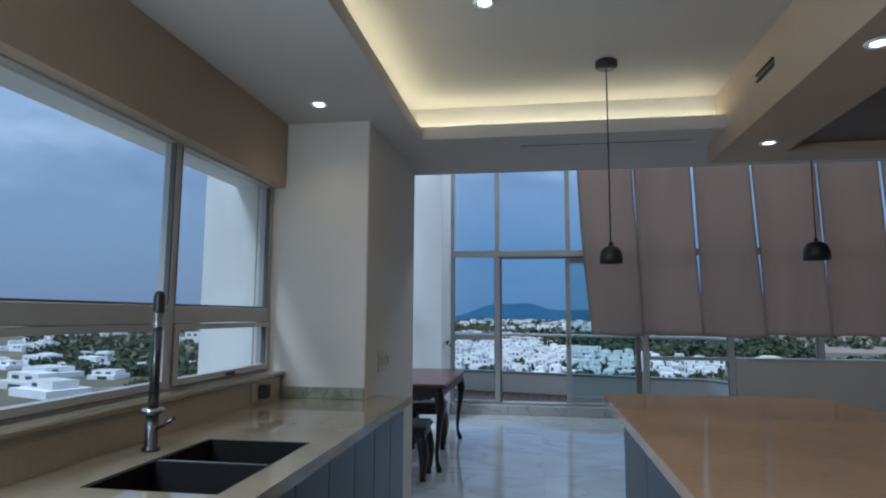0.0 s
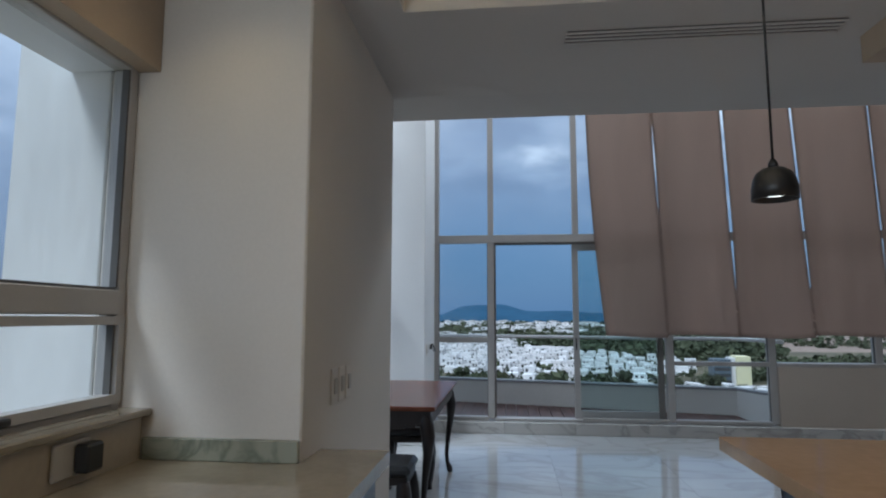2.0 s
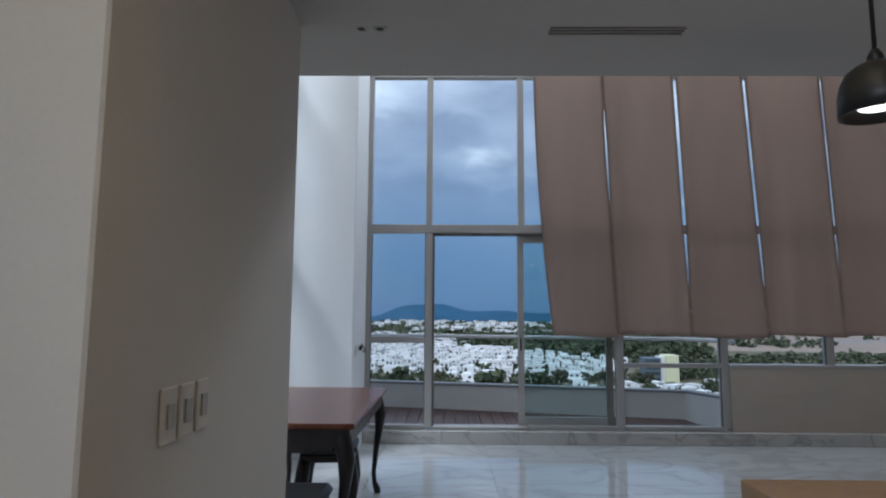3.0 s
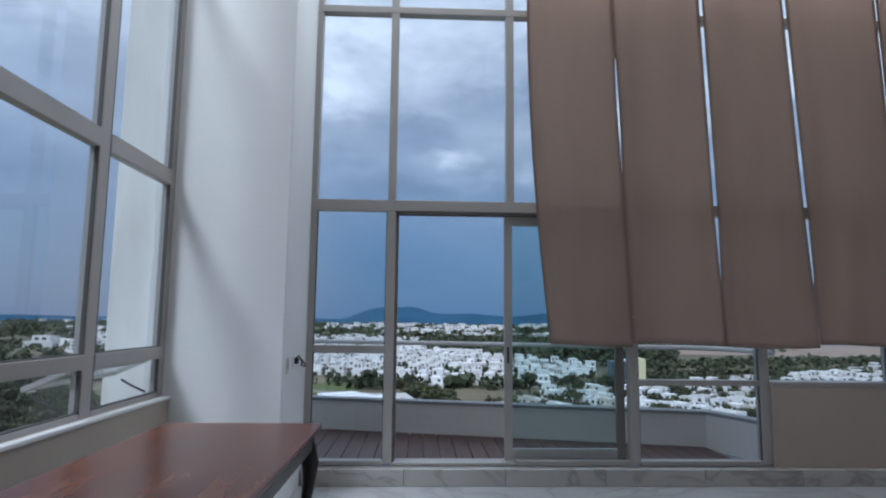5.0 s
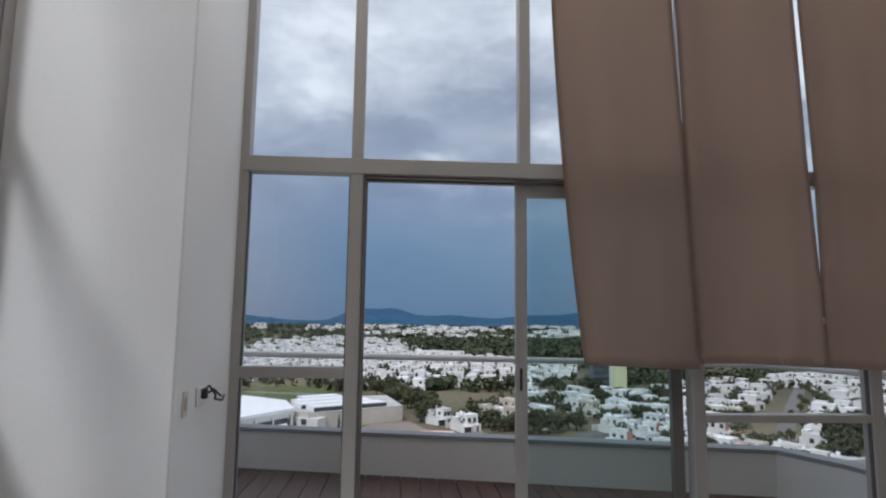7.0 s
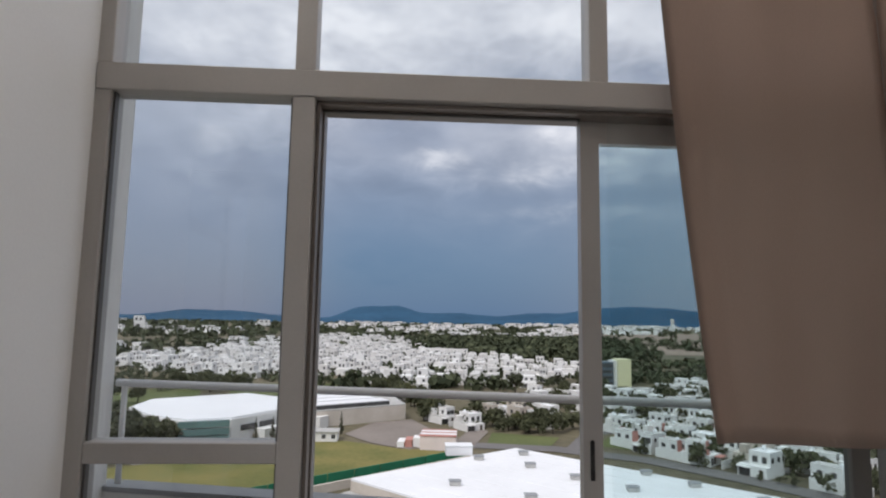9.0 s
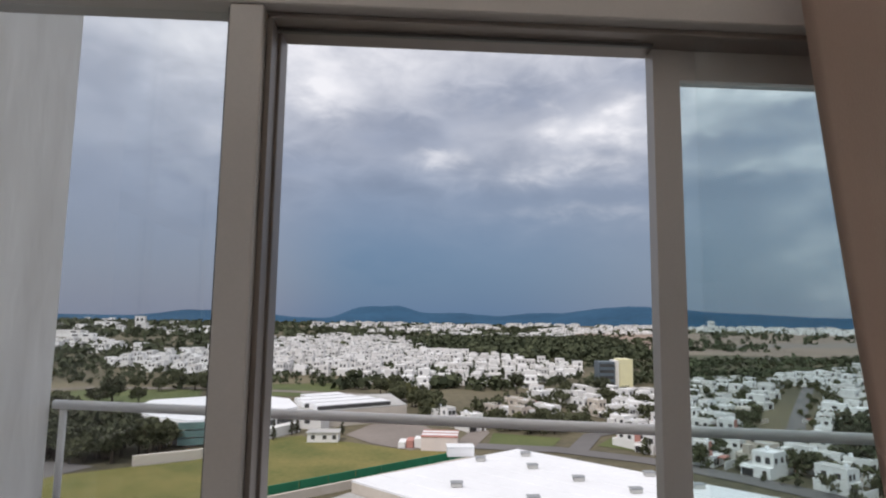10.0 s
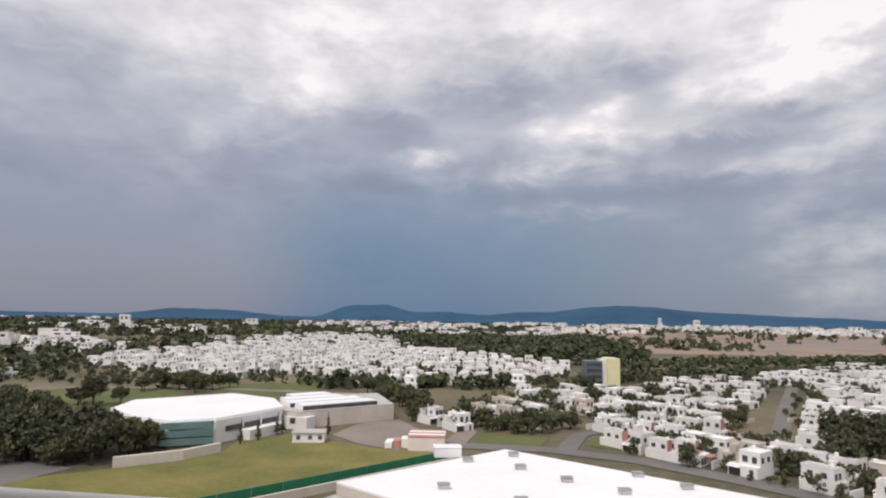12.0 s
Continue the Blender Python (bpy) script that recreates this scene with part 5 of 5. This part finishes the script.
def far_town():
    rng = random.Random(5)
    walls, roofs, wins = [], [], []

    def add(x, y, turn, w, d, h, two=True):
        walls.append((x, y, GZ, w, d, h * 0.5, turn))
        ox, oy = rng.uniform(-0.25, 0.25) * w, rng.uniform(-0.2, 0.2) * d
        c, s = math.cos(turn), math.sin(turn)
        ux, uy = x + ox * c - oy * s, y + ox * s + oy * c
        uw, ud = w * rng.uniform(0.6, 0.9), d * rng.uniform(0.55, 0.85)
        walls.append((ux, uy, GZ + h * 0.5 + 0.01, uw, ud, h * 0.5, turn))
        if rng.random() < 0.45:
            roofs.append((ux, uy, GZ + h + 0.02, uw * 0.9, ud * 0.9, 0.15, turn))
        for side in (-1, 1):
            for k in (-0.45, 0.4):
                if rng.random() < 0.75:
                    lx, ly = k * uw, side * (ud + 0.06)
                    wins.append((ux + lx * c - ly * s, uy + lx * s + ly * c, GZ + h * 0.62, uw * 0.22, 0.06, h * 0.22, turn))
        if rng.random() < 0.7:
            side = rng.choice((-1, 1))
            lx, ly = rng.uniform(-0.3, 0.3) * w, side * (d + 0.06)
            wins.append((x + lx * c - ly * s, y + lx * s + ly * c, GZ + 0.2, w * 0.35, 0.06, h * 0.32, turn))
        for side in (-1, 1):
            if rng.random() < 0.6:
                lx, ly = side * (uw + 0.06), rng.uniform(-0.5, 0.5) * ud
                wins.append((ux + lx * c - ly * s, uy + lx * s + ly * c, GZ + h * 0.62, 0.06, ud * 0.2, h * 0.22, turn))

    for x, y, a in far_spots:
        add(x, y, a, rng.uniform(2.5, 3.2), rng.uniform(3.4, 4.6), rng.uniform(4.2, 5.8))
    dense = [(-196, 408), (-170, 700), (-120, 1100), (0, 960), (34, 560), (92, 462), (112, 395), (106, 350), (76, 300), (51, 290), (-1, 284), (-22, 318), (-45, 326), (-117, 333)]
    for j in range(-30, 70):
        for i in range(-50, 50):
            x = -60 + i * 8.4 + j * 2.0
            y = 520 + j * 13.5 + (6 if j % 2 else 0) - i * 1.5
            if inside((x, y), dense) and rng.random() < 0.80 + 0.5 * noise.noise((x * 0.02, y * 0.012, 4.0)):
                add(x + rng.uniform(-0.7, 0.7), y + rng.uniform(-1.2, 1.2), -0.18 + (math.pi / 2 if rng.random() < 0.08 else 0), rng.uniform(2.6, 3.9), rng.uniform(3.2, 5.2), rng.uniform(4.4, 7.6))
    # scattered town to the left, and along the horizon
    for k in range(1100):
        x, y = rng.uniform(-900, -120), rng.uniform(150, 1000)
        if inside((x, y), dense) or (x > -175 and y < 300) or noise.noise((x * 0.008, y * 0.008, 2.0)) < 0.27:
            continue
        add(x, y, rng.uniform(-0.3, 0.1), rng.uniform(3.5, 7), rng.uniform(4, 8), rng.uniform(4, 8))
    for k in range(20):
        x, y = rng.uniform(-330, -190), rng.uniform(190, 330)
        add(x, y, -0.35, rng.uniform(6, 14), rng.uniform(5, 9), rng.uniform(4, 8))
    for k in range(2600):
        y = 950 + 2500 * rng.random() ** 1.4
        x = rng.uniform(-0.75, 0.95) * y
        if (x > 240 and 500 < y < 1500 and x > 0.28 * y) or noise.noise((x * 0.003, y * 0.004, 7.0)) < 0.08 or (x < -0.12 * y and rng.random() < 0.86):
            continue
        s = 1 + y / 2200
        add(x, y, rng.uniform(-0.4, 0.4), rng.uniform(4, 9) * s, rng.uniform(4, 8) * s, rng.uniform(4, 8) * s)
    for az, y, w, h in ((-23, 1500, 13, 30), (27.5, 2300, 14, 40), (24.5, 2400, 6, 48), (-13, 2000, 25, 22), (-8, 1900, 30, 20), (10.5, 2500, 40, 20), (39, 2000, 30, 24), (-25.5, 1500, 30, 16), (-28, 900, 18, 10), (-27, 780, 20, 9), (-31.5, 640, 14, 12), (4, 520, 16, 7)):
        add(math.tan(radians(az)) * y, y, 0.1, w, 8, h)
    box_field("far_houses", walls, FAR_W, "dense far estate of white cubic houses", "houses")
    box_field("far_roofs", roofs, FAR_R, "grey and white flat roofs of the far estate", "roofs")
    box_field("far_windows", wins, WIN_M, "dark windows and doors of the far estate", "windows")


far_town()

# ---- outside: trees ----


def leaf_mesh(name, clumps, per, size, mat, rng):
    """Many small leaf-spray quads round the given clump centres (rows of x, y, z, radius)."""
    c = np.repeat(np.array(clumps, float), per, axis=0)
    n = len(c)
    d = rng.normal(size=(n, 3))
    d /= np.linalg.norm(d, axis=1)[:, None]
    p = c[:, :3] + d * (c[:, 3, None] * rng.uniform(0.45, 1.0, (n, 1))) * (1, 1, 0.8)
    a = rng.normal(size=(n, 3))
    a /= np.linalg.norm(a, axis=1)[:, None]
    b = np.cross(a, d + 0.01)
    b /= np.linalg.norm(b, axis=1)[:, None] + 1e-6
    s = size * rng.uniform(0.5, 1.2, (n, 1)) * c[:, 3, None]
    co = np.stack([p - a * s, p + b * s * 0.7, p + a * s, p - b * s * 0.7], 1).reshape(-1, 3)
    me = bpy.data.meshes.new(name)
    me.from_pydata(co.tolist(), [], (np.arange(n * 4).reshape(-1, 4)).tolist())
    me.materials.append(mat)
    return me


def tree(h, spread, mat, seed, conifer=False):
    rng = np.random.default_rng(seed)
    t = thing("tree", (0, 0, GZ), "tall dark conifer with a narrow uneven crown" if conifer else "dark green leafy tree with an uneven crown", "tree", "trees round the estate")
    trunk = part("trunk", tube([(0, 0, 0), (0.1, 0.05, h * 0.25), (-0.05, 0.1, h * 0.5), (0, 0, h * 0.8)], [0.035 * h, 0.028 * h, 0.018 * h, 0.006 * h], 7), BARK, t)
    clumps = []
    for k in range(34):
        if conifer:
            z = h * (0.15 + 0.82 * k / 34)
            r = spread * (1.02 - z / h) * 0.9
            a = rng.uniform(0, 6.28)
            clumps.append((r * 0.6 * math.cos(a), r * 0.6 * math.sin(a), z, 0.35 * spread * (1.25 - z / h)))
        else:
            a, rr = rng.uniform(0, 6.28), spread * math.sqrt(rng.uniform(0, 1)) * 0.85
            z = h * (0.26 + 0.66 * rng.uniform(0, 1) * (1 - 0.55 * (rr / spread) ** 2) + 0.10 * (rr / spread) ** 2)
            clumps.append((rr * math.cos(a), rr * math.sin(a), z, spread * rng.uniform(0.26, 0.44)))
    for k in range(4):
        x, y, z, r = clumps[(k * 5 + 3) % 26]
        part("limb", tube([(0, 0, h * (0.3 + 0.08 * k)), (x * 0.5, y * 0.5, h * 0.2 + z * 0.6), (x, y, z)], [0.014 * h, 0.010 * h, 0.004 * h], 5), BARK, trunk)
    crown = new("crown", leaf_mesh("crown", clumps, 34, 0.36, mat, rng))
    crown.parent = t
    return t


tree_models = [tree(8, 3.4, LEAF[0], 1), tree(6, 2.6, LEAF[1], 2), tree(11, 4.2, LEAF[2], 3), tree(10, 2.0, LEAF[2], 4, True), tree(7, 3.2, LEAF[0], 5)]
tree_spots = []
tr = random.Random(21)
for k in range(40):
    tree_spots.append((tr.uniform(-112, -58), tr.uniform(143, 158), (2, 0, 4, 2)[k % 4], tr.uniform(0.8, 1.15)))
for k in range(22):
    tree_spots.append((tr.uniform(-150, -95), tr.uniform(180, 235), (2, 0, 4)[k % 3], tr.uniform(0.8, 1.2)))
for k in range(26):
    f = tr.random()
    tree_spots.append((-8 + 20 * f + tr.uniform(-5, 5), 275 - 78 * f + tr.uniform(-8, 8), (0, 1, 4)[k % 3], tr.uniform(0.7, 1.1)))
for k in range(14):
    tree_spots.append((tr.uniform(26, 46), tr.uniform(174, 187), (4, 0, 1)[k % 3], tr.uniform(0.6, 0.95)))
for k in range(18):
    f = tr.random()
    tree_spots.append((96 + 98 * f + tr.choice((-8, 8, 9)) + tr.uniform(-2.5, 2.5), 156 + 128 * f + tr.uniform(-4, 4), (1, 4, 1, 1)[k % 4], tr.uniform(0.32, 0.58)))
while len(tree_spots) < 168:
    p = (tr.uniform(92, 152), tr.uniform(114, 168))
    if inside(p, BIG_TREES):
        tree_spots.append((*p, (2, 2, 0)[len(tree_spots) % 3], tr.uniform(0.75, 1.0)))
for x, y in ((-37.6, 159.5), (-34.3, 164.5), (-30.8, 172), (-30.0, 175), (-17, 172)):
    tree_spots.append((x, y, 3, 0.62))
for k in range(12):
    tree_spots.append((tr.uniform(-120, -70), tr.uniform(262, 280), 0, tr.uniform(0.8, 1.1)))
for k in range(13):
    tree_spots.append((tr.uniform(40, 110), tr.uniform(225, 292), (0, 2, 4)[k % 3], tr.uniform(0.7, 1.1)))
for k in range(14):
    tree_spots.append((tr.uniform(-88, -63), tr.uniform(137, 146), (2, 0, 4)[k % 3], tr.uniform(0.7, 1.0)))
# street and garden trees between the rows of houses
for j in range(-6, 13):
    for i in range(-40, 30):
        p = Vector((63, 151)) + U * (i * 6.9 + tr.uniform(-3, 3)) + V * (j * 13 + 8.5 * (j // 2) + (10.7 if j % 2 else 6.5) + tr.uniform(-2, 2))
        if p.length < 240 and tr.random() < 0.75 and (inside(p[:], RIGHT) or inside(p[:], MID)) and not inside(p[:], TREE_STRIP):
            tree_spots.append((p.x, p.y, (1, 4, 0)[i % 3], tr.uniform(0.48, 0.88)))
used = set()
for x, y, k, s in tree_spots:
    m = pose(x, y, GZ, 0, 0, tr.uniform(0, 360)) @ Matrix.Diagonal((s, s, s * tr.uniform(0.9, 1.15), 1))
    if k not in used:
        used.add(k)
        tree_models[k].matrix_basis = m
    else:
        c = copy_thing(tree_models[k], Matrix.Identity(4))
        c.matrix_basis = m


def garden_trees():
    """Small trees and shrubs between the houses."""
    rr = random.Random(33)
    rows = []
    for k in range(4600):
        p = (rr.uniform(10, 420), rr.uniform(100, 420))
        if not (inside(p, RIGHT) or inside(p, MID)) or inside(p, TREE_STRIP):
            continue
        h = rr.uniform(1.2, 3.8)
        for j in range(5):
            rows.append((p[0] + rr.uniform(-1, 1) * h * 0.4, p[1] + rr.uniform(-1, 1) * h * 0.4, GZ + h * rr.uniform(0.35, 1.3), h * rr.uniform(0.3, 0.5)))
    me = leaf_mesh("garden_trees", rows, 26, 0.40, LEAF[0], np.random.default_rng(3))
    tagged(new("garden_trees", me), "small green garden trees between the houses", "trees", kind="stuff")


garden_trees()


def far_woods():
    rng = np.random.default_rng(8)
    rr = random.Random(9)
    clumps = []
    woods = [(8, 590), (30, 560), (95, 468), (165, 470), (230, 520), (330, 1000), (190, 1280), (60, 1000), (0, 900)]
    while len(clumps) < 2300:
        x, y = rr.uniform(-20, 340), rr.uniform(450, 1300)
        if inside((x, y), woods):
            clumps.append((x, y, GZ + rr.uniform(2, 6), rr.uniform(3.5, 6.5)))
    for k in range(6500):
        y = 280 + 3200 * rr.random() ** 1.7
        x = rr.uniform(-0.95, 1.0) * y
        if noise.noise((x * 0.004, y * 0.003, 11.0)) < (-0.30 if x < -0.30 * y else 0.30 if x > 0.2 * y else 0.04):
            continue
        s = 1 + y / 1500
        clumps.append((x, y, GZ + rr.uniform(1, 4), rr.uniform(2.5, 4.5) * s))
    for k in range(4200):
        x, y = rr.uniform(-210, 110), rr.uniform(290, 900)
        clumps.append((x, y, GZ + rr.uniform(1.0, 3.0), rr.uniform(1.2, 2.4)))
    for k in range(420):
        f = rr.random()
        clumps.append((130 + 480 * f + rr.uniform(-25, 25), 420 + 130 * f + rr.uniform(-25, 25), GZ + rr.uniform(1, 4), rr.uniform(2.5, 4.5)))
    for k in range(620):
        f = rr.random()
        clumps.append((115 + 330 * f + rr.uniform(-20, 20), 318 + 118 * f + rr.uniform(-16, 22), GZ + rr.uniform(1, 3.5), rr.uniform(1.8, 3.6)))
    for k in range(1500):
        y = 900 + 2400 * rr.random() ** 1.3
        x = rr.uniform(-0.75, 0.95) * y
        if x > 0.25 * y and rr.random() < 0.75:
            continue
        clumps.append((x, y, GZ + rr.uniform(2, 6), rr.uniform(4, 8) * (1 + y / 2500)))
    me = leaf_mesh("far_woods", clumps, 14, 0.55, LEAF_FAR, rng)
    tagged(new("far_woods", me), "dark green woods and scattered trees on the plain", "woods", kind="stuff")


far_woods()
